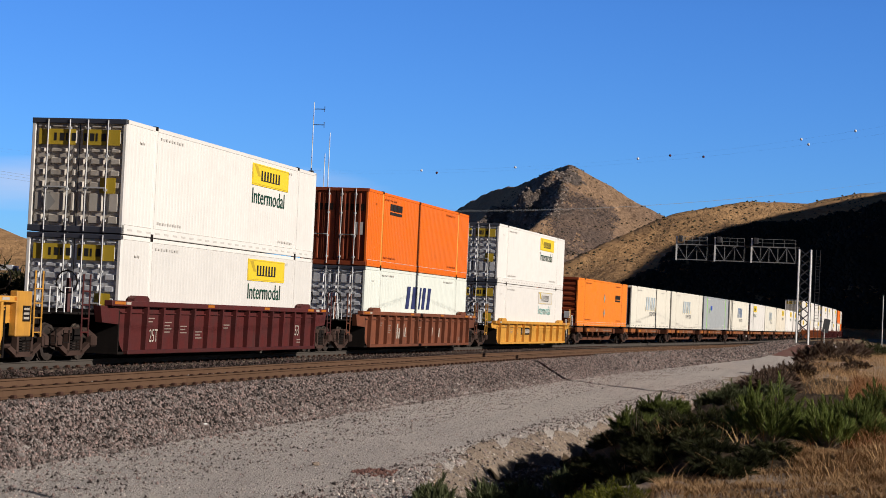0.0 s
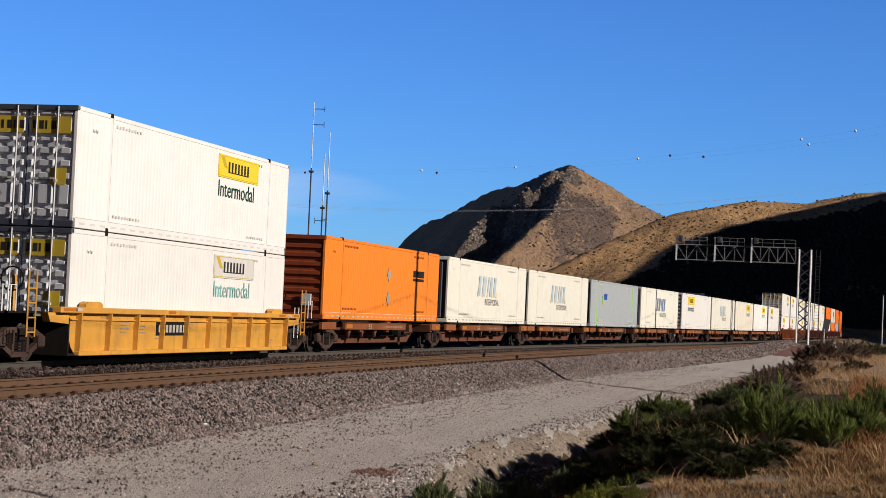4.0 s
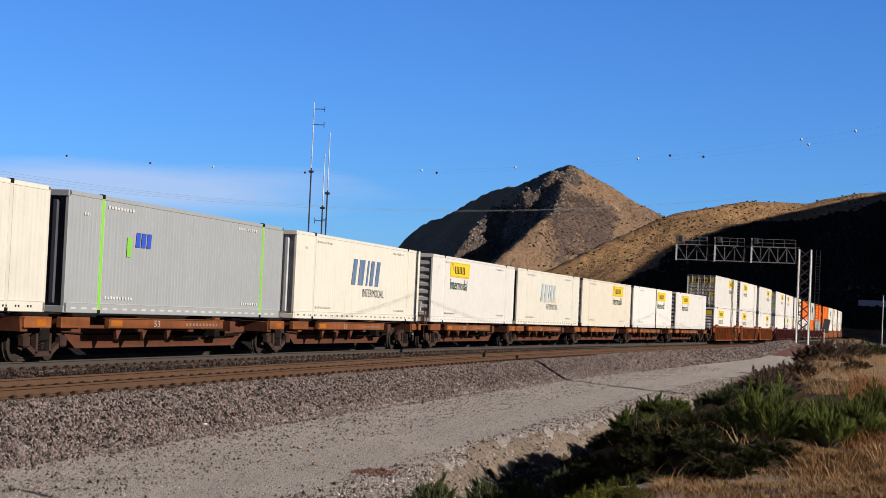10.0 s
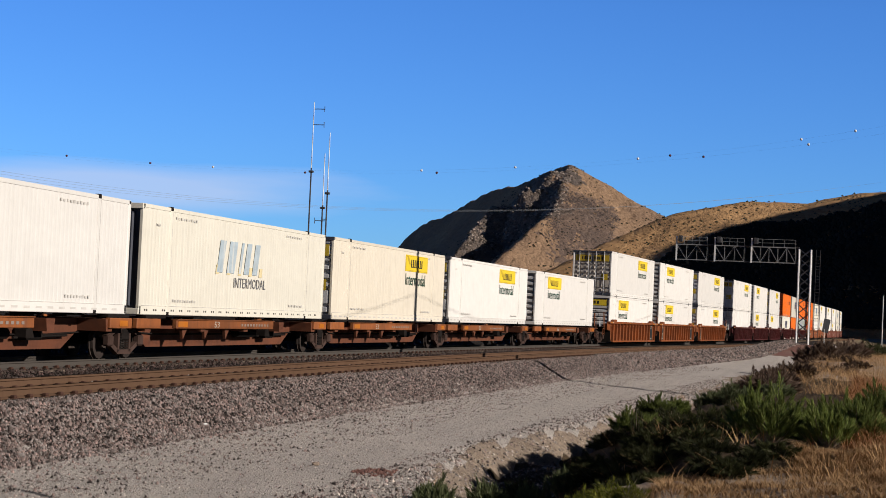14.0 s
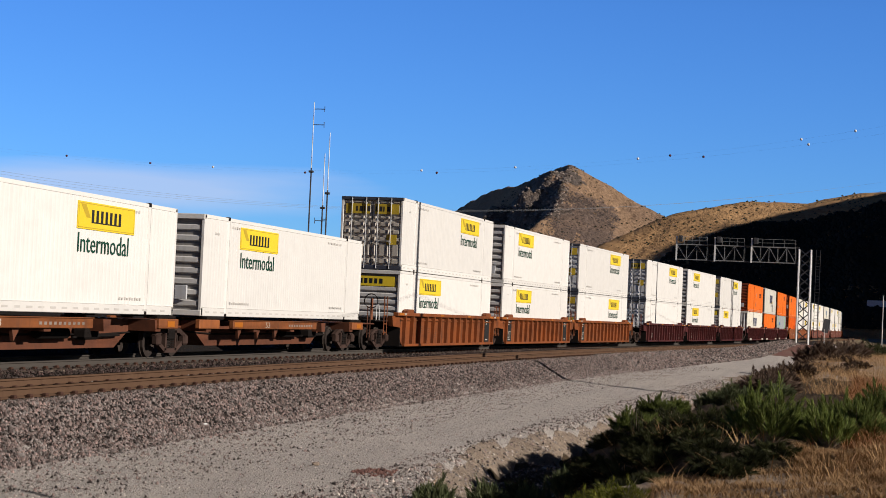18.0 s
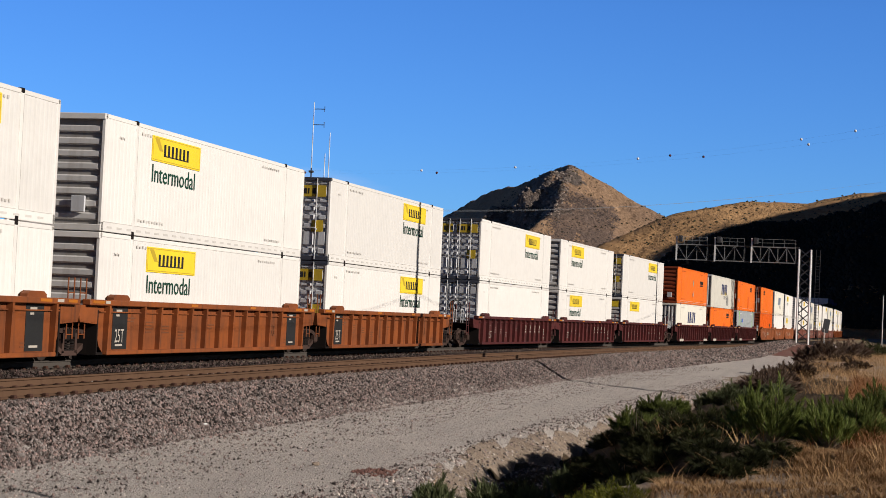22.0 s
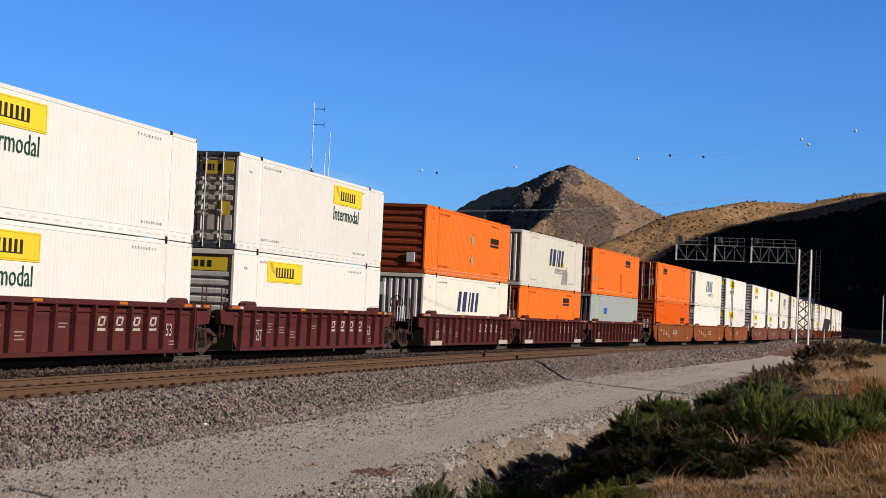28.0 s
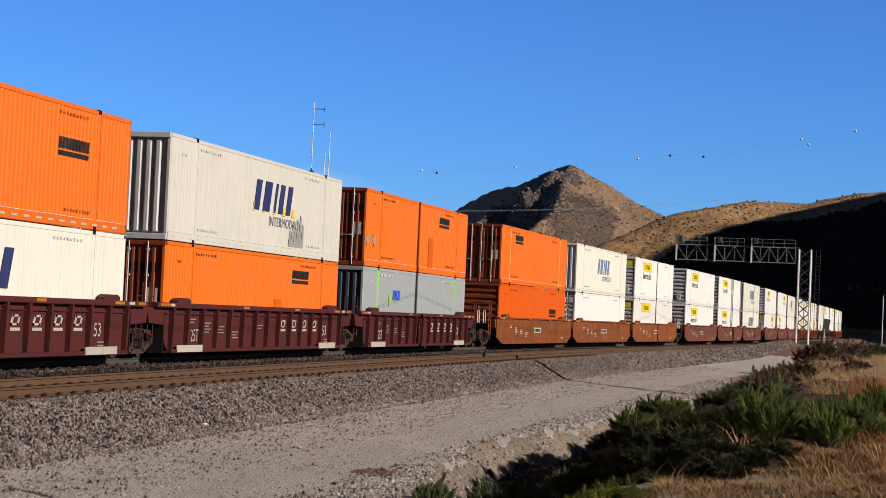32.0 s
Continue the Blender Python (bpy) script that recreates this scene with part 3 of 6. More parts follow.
def hill_near(x, y):
    """The long spur, dry on top, that runs down to the line."""
    crest = np.interp(x, CREST_X, CREST_Z)
    yc = np.interp(x, CREST_X, CREST_Y)
    front = np.where(y < yc, 0.285, 0.45)
    h = crest - front * np.abs(y - yc) + 0.0
    h = h - 0.6
    h = h + (2.4 * soft_noise(x, y, 0.028, 5, 3.0)) * np.clip(np.abs(y - yc) / 50 + 0.25, 0, 1.2)
    shelf = np.exp(-((y - 848) / 16.0) ** 2)
    h = h * (1 - shelf) + 11.6 * shelf
    return np.maximum(h, -6 + 0 * x)


def hill_left(x, y):
    d = np.hypot((x + 560) * 0.8, (y - 1150) * 0.9)
    return np.maximum(52 - 0.30 * d + 4 * soft_noise(x, y, 0.02, 4, 6.0), -6)


def ridge_west(x, y):
    """The steep ridge beside the valley whose shadow lies over the far end of the line."""
    top = np.interp(y, [233, 365, 413, 671, 808, 860, 895, 925, 985, 1005, 1040, 1271, 1671], [0, 98, 157, 170, 175, 184, 190, 189, 188, 186, 179, 171, 60])
    h = top - 0.90 * np.abs(x - 264) + 6 * soft_noise(x, y, 0.02, 4, 8.0) * np.clip(top / 60, 0, 1) * np.clip(np.abs(x - 264) / 60, 0.1, 1)
    return np.maximum(h, -6)


# two ridges out of view, added to hold back fill light from the low sky
def sky_block_south(x, y):
    return np.maximum(165 - 0.55 * np.abs(y + 620) + 9 * soft_noise(x, y, 0.012, 4, 9.0) - 0.25 * np.maximum(x - 80, 0), -6)


def sky_block_east(x, y):
    return np.maximum(190 - 0.60 * np.abs(x + 720) + 9 * soft_noise(x, y, 0.012, 4, 10.0), -6)


for nm, fn, x0, x1, y0, y1, st, mt, lab in (
        ("hill_1", hill_far, -560, 120, 1380, 2000, 2.0, ROCKY, "steep pointed hill of bare brown rock and dry scrub"),
        ("hill_2", hill_near, -330, 300, 790, 1330, 3.2, HILL, "long tan hillside of dry grass with dark scrub"),
        ("hill_3", hill_left, -860, -300, 860, 1450, 8.0, HILL, "low dry hill far behind the train"),
        ("hill_5", sky_block_south, -900, 900, -900, -320, 20.0, HILL, "unseen ridge added behind the camera to block sky light"),
        ("hill_6", sky_block_east, -980, -420, -500, 880, 20.0, HILL, "unseen ridge added beside the valley to block sky light"),
        ("hill_4", ridge_west, 40, 520, 280, 1720, 8.0, HILL, "high dry ridge that shades the far valley")):
    hl = grid_sheet(nm, np.arange(x0, x1, st), np.arange(y0, y1, st * 1.3), fn, pick_hill if nm == "hill_1" else None, [mt, GREY_ROCK, BRUSH_SOIL] if nm == "hill_1" else [mt])
    tagged(hl, lab, "hill", kind="structure")

highway = Solid()
highway.box(-700, 700, 843, 853, 11.3, 12.0)
thing("highway", highway, ROADWAY, "narrow asphalt highway on a shelf of the hillside", "road", kind="structure")


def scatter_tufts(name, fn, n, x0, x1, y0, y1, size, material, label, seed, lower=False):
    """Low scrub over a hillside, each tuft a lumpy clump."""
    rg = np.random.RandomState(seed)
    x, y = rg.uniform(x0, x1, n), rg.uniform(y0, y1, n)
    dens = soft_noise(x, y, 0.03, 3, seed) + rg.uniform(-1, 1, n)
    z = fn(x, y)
    # lower: keeps only tufts inside the shadow's edge
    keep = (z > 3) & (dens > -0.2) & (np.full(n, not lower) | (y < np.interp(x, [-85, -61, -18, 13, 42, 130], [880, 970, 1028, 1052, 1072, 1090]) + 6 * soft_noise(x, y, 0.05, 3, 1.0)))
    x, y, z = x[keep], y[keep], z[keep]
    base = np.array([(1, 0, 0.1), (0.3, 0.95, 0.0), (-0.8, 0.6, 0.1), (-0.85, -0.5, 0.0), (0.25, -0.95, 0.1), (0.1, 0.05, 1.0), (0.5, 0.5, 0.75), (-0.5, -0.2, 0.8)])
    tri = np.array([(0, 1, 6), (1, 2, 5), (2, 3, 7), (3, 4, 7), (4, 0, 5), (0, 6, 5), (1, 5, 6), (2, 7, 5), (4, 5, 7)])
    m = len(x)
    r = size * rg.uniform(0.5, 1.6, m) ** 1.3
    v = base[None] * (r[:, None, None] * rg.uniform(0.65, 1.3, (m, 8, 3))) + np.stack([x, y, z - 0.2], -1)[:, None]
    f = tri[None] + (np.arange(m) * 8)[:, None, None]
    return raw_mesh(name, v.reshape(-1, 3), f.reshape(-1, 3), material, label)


def raw_mesh(name, v, f, material, label, kind="stuff", category="shrubs"):
    k = f.shape[1]
    me = bpy.data.meshes.new(name)
    me.vertices.add(len(v))
    me.vertices.foreach_set("co", np.ascontiguousarray(v, dtype=np.float32).ravel())
    me.loops.add(f.size)
    me.loops.foreach_set("vertex_index", np.ascontiguousarray(f, dtype=np.int32).ravel())
    me.polygons.add(len(f))
    me.polygons.foreach_set("loop_start", np.arange(len(f)) * k)
    me.polygons.foreach_set("loop_total", np.full(len(f), k))
    me.materials.append(material)
    me.update()
    return tagged(new(name, me), label, category, kind=kind)


# first scatter is packed within the shadow, painting that slope darker
scatter_tufts("slope_scrub", hill_near, 60000, -85, 130, 800, 1090, 1.3, SCRUB, "dark tufts added to deepen the hillside's shade", 14, True)
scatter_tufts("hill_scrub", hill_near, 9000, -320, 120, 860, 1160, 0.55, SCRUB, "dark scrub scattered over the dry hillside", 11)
scatter_tufts("rocky_scrub", hill_far, 6000, -470, 60, 1440, 1800, 0.75, SCRUB, "dark scrub and boulders on the rocky hill", 12)
scatter_tufts("rock_outcrops", hill_far, 4200, -305, -212, 1570, 1688, 0.95, OUTCROP, "pale grey boulders breaking out of the hill", 16)
scatter_tufts("brush_patch", hill_far, 4200, -222, -166, 1525, 1635, 0.6, BRUSH, "dense grey brush on the sunny face of the hill", 15)

# rails
RAIL = [(-0.07, -0.18), (0.07, -0.18), (0.07, -0.165), (0.016, -0.14), (0.012, -0.05), (0.036, -0.035), (0.036, -0.005), (0.028, 0.0), (-0.028, 0.0), (-0.036, -0.005), (-0.036, -0.035), (-0.012, -0.05), (-0.016, -0.14), (-0.07, -0.165)]


def rail_solid(off, s0, s1, step, lo, hi):
    """A length of rail; lo..hi picks foot and web or the head from its section."""
    so, prof = Solid(), [q for q in RAIL if lo <= q[1] <= hi]
    n = len(prof)
    ss = np.arange(s0, s1 + 0.01, step)
    v = []
    for s in ss:
        a = float(np.interp(s, LINE_S, LINE_A))
        c = on_line(s, off)
        v += [(c.x + x * math.cos(a), c.y + x * math.sin(a), z) for x, z in prof]
    f = [(i * n + k, i * n + (k + 1) % n, (i + 1) * n + (k + 1) % n, (i + 1) * n + k) for i in range(len(ss) - 1) for k in range(n)]
    return so.add(v, f)


tie = Solid().box(-1.3, 1.3, -0.115, 0.115, -0.36, -0.185, 0.02).mesh("tie", TIE_WOOD)
clip = Solid()
for sx in (-0.7175, 0.7175):
    clip.box(sx - 0.17, sx + 0.17, -0.09, 0.09, -0.19, -0.165, 0.008)
    for e in (-1, 1):
        clip.box(*sorted((sx + e * 0.075, sx + e * 0.16)), -0.055, 0.055, -0.17, -0.118, 0.012)
clip = clip.mesh("tie_plate", PLATE)
for nm, off, s_near in (("railway_track", 0.0, 30.0), ("railway_track", NEAR_TRACK, 14.0)):
    root = tagged(new(nm), "rusty steel rails on sleepers bedded in grey ballast", "railway track", "parallel tracks", "structure")
    for sx in (-0.7175, 0.7175):
        part("rail", rail_solid(off + sx, -60, 640, 4.0, -1, 1), RAIL_SIDE if off else RAIL_DARK, root, "rust-brown rail")
        part("running_surface", rail_solid(off + sx, -60, 640, 4.0, -0.004, 1), RAIL_HEAD, root, "worn rail top", m=Matrix.Translation((0, 0, 0.003)))
    for i in range(150):
        s = s_near + i * 0.61
        q = on_line(s, off)
        a = math.degrees(float(np.interp(s, LINE_S, LINE_A)))
        mt = pose(q.x, q.y, random.uniform(-0.006, 0.006), 0, 0, a + random.uniform(-0.6, 0.6))
        part("tie", tie, None, root, m=mt)
        part("tie_plate", clip, None, root, m=mt)
    far = Solid()
    for i in range(320):
        s = s_near + (150 + i) * 0.61
        q = on_line(s, off)
        far.box(q.x - 1.3, q.x + 1.3, q.y - 0.115, q.y + 0.115, -0.36, -0.19)
    tagged(part("far_ties", far, TIE_WOOD, root), kind="stuff")


def stones(name, n, s0, s1, o0, o1, size, seed, material, label, bias=1.0, fall=1.0):
    """Loose stones lying on the ground, thicker near the camera."""
    rg = np.random.RandomState(seed)
    s = s0 + (s1 - s0) * rg.rand(n) ** bias
    o = o0 + (o1 - o0) * rg.rand(n) ** fall
    a = np.interp(s, LINE_S, LINE_A)
    x = np.interp(s, LINE_S, LINE_X) + o * np.cos(a)
    y = np.interp(s, LINE_S, LINE_Y) + o * np.sin(a)
    z = ground_height(x, y)
    r = size * (0.6 + 0.9 * rg.rand(n) ** 2)
    base = np.array([(1, 0, -0.25), (-1, 0, -0.25), (0, 1, -0.25), (0, -1, -0.25), (0, 0, 0.95)])
    tri = np.array([(0, 2, 4), (2, 1, 4), (1, 3, 4), (3, 0, 4)])
    b = base[None] * rg.uniform(0.6, 1.25, (n, 5, 3)) + rg.uniform(-0.28, 0.28, (n, 5, 3))
    an = rg.uniform(0, 6.28, n)
    c, sn = np.cos(an)[:, None], np.sin(an)[:, None]
    bx, by = b[..., 0] * c - b[..., 1] * sn, b[..., 0] * sn + b[..., 1] * c
    bx[:, 4] += rg.uniform(-0.5, 0.5, n)
    by[:, 4] += rg.uniform(-0.5, 0.5, n)
    v = np.stack([bx, by, b[..., 2] * 1.05], -1) * r[:, None, None] + np.stack([x, y, z + r * 0.35], -1)[:, None]
    f = tri[None] + (np.arange(n) * 5)[:, None, None]
    return raw_mesh(name, v.reshape(-1, 3), f.reshape(-1, 3), material, label, category="stones")


stones("ballast_stones", 112000, 19, 120, 6.22, 8.15, 0.028, 21, STONE, "grey and reddish crushed ballast stones", 1.7)
stones("far_ballast_stones", 14000, 90, 185, 5.98, 8.3, 0.06, 25, STONE, "crushed ballast stones along the far shoulder", 1.2)
stones("track_stones", 20000, 24, 110, 0.85, 4.4, 0.036, 22, TRACK_STONE, "crushed stones between the tracks", 1.5)
stones("oily_stones", 9000, 26, 110, -1.3, 0.85, 0.034, 28, TRACK_STONE, "dark stones under the train", 1.5)
stones("near_track_stones", 9000, 18, 90, 4.5, 5.8, 0.034, 26, STONE, "crushed stones between the near rails", 1.5)
stones("road_pebbles", 62000, 18, 95, 8.0, 13.4, 0.0105, 23, PEBBLE, "small pebbles strewn on the gravel road", 1.7)
stones("road_clods", 3600, 18, 95, 8.0, 13.4, 0.017, 27, STONE, "scattered darker stones on the gravel road", 1.5)
stones("toe_stones", 9000, 19, 110, 7.9, 10.2, 0.024, 29, STONE, "ballast stones strayed onto the road's edge", 1.6, 2.4)
stones("dark_edge_stones", 9000, 19, 90, 11.8, 14.2, 0.026, 42, STONE, "darker stones along the broken road edge", 1.4)
stones("edge_stones", 4200, 19, 80, 12.2, 14.4, 0.028, 24, PEBBLE, "stones along the broken road edge", 1.4)

# ---- the train: containers ----
CL, CH, CW = 16.154, 2.896, 1.2955     # length, height, half width of a 53-foot container
POSTS = (1.98, 14.17)                  # lifting posts at the forty-foot points


def wavy_side(so, x, sgn, y0, y1, z0, z1, pitch=0.22, depth=0.022):
    """A pressed side wall with upright folds, standing proud to sgn * x."""
    n = int(round((y1 - y0) / pitch))
    p = (y1 - y0) / n
    ys = []
    for i in range(n):
        b = y0 + i * p
        ys += [(b, 0), (b + 0.50 * p, 0), (b + 0.62 * p, -depth), (b + 0.88 * p, -depth)]
    ys.append((y1, 0))
    v = [(sgn * (x + d), y, z) for y, d in ys for z in (z0, z1)]
    m = len(ys)
    f = [(2 * i, 2 * i + 2, 2 * i + 3, 2 * i + 1)[::sgn] for i in range(m - 1)]
    so.add(v, f)


def bars(y0, y1, z0, z1, n, x, slant=0.0, gap=0.28, height_var=0.0):
    """A row of plain bars standing for a mark that is not lettered."""
    so = Solid()
    w = (y1 - y0) / n
    for i in range(n):
        a, b = y0 + i * w, y0 + (i + 1 - gap) * w
        top = z1 - (height_var * (z1 - z0) if i % 2 else 0)
        so.add([(x, a, z0), (x, b, z0), (x, b + slant, top), (x, a + slant, top)], [(0, 1, 2, 3)])
    return so


TEXTS = {}


def words(text, y, z, w, h, material, root, label, x=CW + 0.006):
    key = (text, w, h, material.name)
    if key not in TEXTS:
        TEXTS[key] = lettering(text, w, h, material)
    return part("lettering", TEXTS[key], None, root, label, m=Matrix.Translation((x, y, z)))


def pressed_door(a, b, rods, plain):
    """One door sheet: pressed bands that stop at the channels in which the locking bars run; plain: upright folds."""
    bands = ((0.22, 0.44), (0.52, 1.02), (1.12, 1.30), (1.42, 1.60), (1.72, 1.90), (2.02, 2.14), (2.24, 2.60), (2.65, 2.74))
    if plain:
        xs = [(a, 0)] + [(a + 0.08 + k * 0.2 + d, e) for k in range(5) for d, e in ((0.0, 0), (0.03, 1), (0.09, 1), (0.12, 0))] + [(b, 0)]
        zs = [(0.16, 0), (0.20, 0), (0.23, 1), (CH - 0.20, 1), (CH - 0.17, 0), (CH - 0.13, 0)]
    else:
        cuts = [a + 0.03] + [q for r in rods for q in (r - 0.07, r + 0.07)] + [b - 0.03]
        xs = [(a, 0)]
        for p, q in zip(cuts[::2], cuts[1::2]):
            xs += [(p, 0), (p + 0.045, 1), (q - 0.045, 1), (q, 0)]
        xs.append((b, 0))
        zs = [(0.16, 0)] + [q for lo, hi in bands for q in ((lo, 0), (lo + 0.03, 1), (hi - 0.03, 1), (hi, 0))] + [(CH - 0.13, 0)]
    so, m = Solid(), len(zs)
    so.add([(x, 0.066 - 0.056 * u * w, z) for x, u in xs for z, w in zs],
           [(i * m + j, (i + 1) * m + j, (i + 1) * m + j + 1, i * m + j + 1) for i in range(len(xs) - 1) for j in range(m - 1)])
    return so


def door_end(root, panel, sign, frame, plain=False):
    """Two doors with flat-lying pressed bands, set back in the frame, with locking bars, on the end that looks to -y."""
    part("door_header", Solid().box(-CW, CW, -0.02, 0.10, CH - 0.13, CH, 0.012), frame, root, "dark door header")
    part("door_sill", Solid().box(-CW, CW, -0.02, 0.10, 0, 0.16, 0.012), frame, root, "dark door sill")
    for sgn in (-1, 1):
        a, b = (0.012, 1.20) if sgn > 0 else (-1.20, -0.012)
        rods = [a + k * (b - a) for k in ((0.30, 0.80) if sgn < 0 else (0.20, 0.66))]
        so = pressed_door(a, b, rods, plain)
        door = part("door", so, panel, root, "steel door")
        for k, x in enumerate(rods):
            bar = Solid().tube([(x, -0.025, 0.04), (x, -0.025, CH - 0.03)], 0.021, 6)
            for zz in (0.28, 1.06, 1.92, 2.62):
                bar.box(x - 0.045, x + 0.045, -0.035, 0.02, zz, zz + 0.06)
            bar.box(x - 0.02, x + 0.42 * (-1 if k else 1), -0.055, -0.03, 1.12, 1.16)
            part("locking_bar", bar, STEEL, door, "galvanised locking bar")
        if plain:
            part("door_mark", Solid().box(a + 0.10, b - 0.08, 0.028, 0.034, 2.05, 2.30), UNDER, door, "dark painted mark")
            if sgn > 0:
                part("notice", Solid().box(b - 0.48, b - 0.08, 0.026, 0.034, 1.15, 1.62), FADED_INK, door, "pale notice sheet")
        if sign is not None:
            # the side sign's yellow, with the end face's shade put into the colour
            sg = Solid().box(a + 0.10, b - 0.08, 0.002, 0.010, 2.22, 2.62)
            part("sign_panel", sg, SIGN_SHADE, door, "yellow sign strip with shade in its colour")
            mk = Solid()
            for i, w in enumerate((0.07, 0.12, 0.05, 0.12)):
                u = (0.52 + i * 0.16) if sgn < 0 else (0.13 + i * 0.16)
                mk.box(a + u, a + u + w, -0.002, 0.002, 2.32, 2.52)
            part("sign_mark", mk, BLACK, door)
            if sgn > 0:
                part("warning_plate", Solid().box(a + 0.62, b - 0.14, 0.002, 0.010, 1.00, 1.40), SIGN_SHADE, door, "dull yellow notice")
            if sgn < 0:
                dm = Solid().add([(a + 0.42, 0.006, 0.50), (a + 0.64, 0.006, 0.76), (a + 0.42, 0.006, 1.02), (a + 0.20, 0.006, 0.76)], [(0, 1, 2, 3)])
                part("placard", dm, SMUDGE, door, "grey diamond placard")


def nose_end(root, panel, frame, style, sign=None):
    """The closed end: pressed ribs, laid flat ('flat') or upright ('upright')."""
    part("end_header", Solid().box(-CW, CW, -0.04, 0.10, CH - 0.15, CH, 0.012), frame, root)
    part("end_sill", Solid().box(-CW, CW, -0.04, 0.10, 0, 0.16, 0.012), frame, root)
    so = Solid().box(-1.20, 1.20, 0.075, 0.10, 0.16, CH - 0.15)
    # behind pale ribs the panel is painted as the shade in their gaps
    part("end_panel", so, NOSE_GAP_SHADE if panel is PALE_NOSE else panel, root, "end panel darkened as the shade between ribs" if panel is PALE_NOSE else "")
    if style == "flat":
        top = 2.18 if sign else 2.55
        for i in range(8):
            z = 0.26 + i * (top - 0.3) / 7.3
            rib = Solid().add([(-1.16, 0.075, z), (1.16, 0.075, z), (1.12, 0.02, z + 0.035), (-1.12, 0.02, z + 0.035), (-1.12, 0.02, z + 0.155), (1.12, 0.02, z + 0.155), (-1.16, 0.075, z + 0.19), (1.16, 0.075, z + 0.19)],
                    [(0, 1, 2, 3), (3, 2, 5, 4), (4, 5, 7, 6), (0, 3, 4, 6), (1, 7, 5, 2)])
            part("end_rib", rib, panel, root)
    else:
        for i in range(8):
            x = -1.08 + i * 0.275
            rib = Solid().add([(x, 0.075, 0.2), (x, 0.075, 2.7), (x + 0.05, 0.0, 2.66), (x + 0.05, 0.0, 0.24), (x + 0.14, 0.0, 0.24), (x + 0.14, 0.0, 2.66), (x + 0.19, 0.075, 0.2), (x + 0.19, 0.075, 2.7)],
                    [(0, 3, 2, 1), (3, 4, 5, 2), (4, 6, 7, 5), (0, 6, 4, 3), (1, 2, 5, 7)])
            part("end_rib", rib, panel, root)
    part("document_box", Solid().box(0.5, 0.86, -0.075, 0.0, 0.45, 0.85, 0.01) if style == "flat" else Solid().box(-0.62, -0.40, -0.08, 0.0, 1.95, 2.5, 0.01), DOOR_GREY, root)
    if sign is not None:
        sp = part("sign_panel", Solid().box(-1.10, 1.05, 0.02, 0.074, 2.26, 2.66), SIGN_YELLOW, root, "yellow sign panel with dark mark")
        mk = Solid()
        for i, w in enumerate((0.08, 0.14, 0.13, 0.13, 0.12, 0.13)):
            mk.box(-0.62 + i * 0.21, -0.62 + i * 0.21 + w, 0.014, 0.02, 2.36, 2.56)
        part("sign_mark", mk, BLACK, sp)


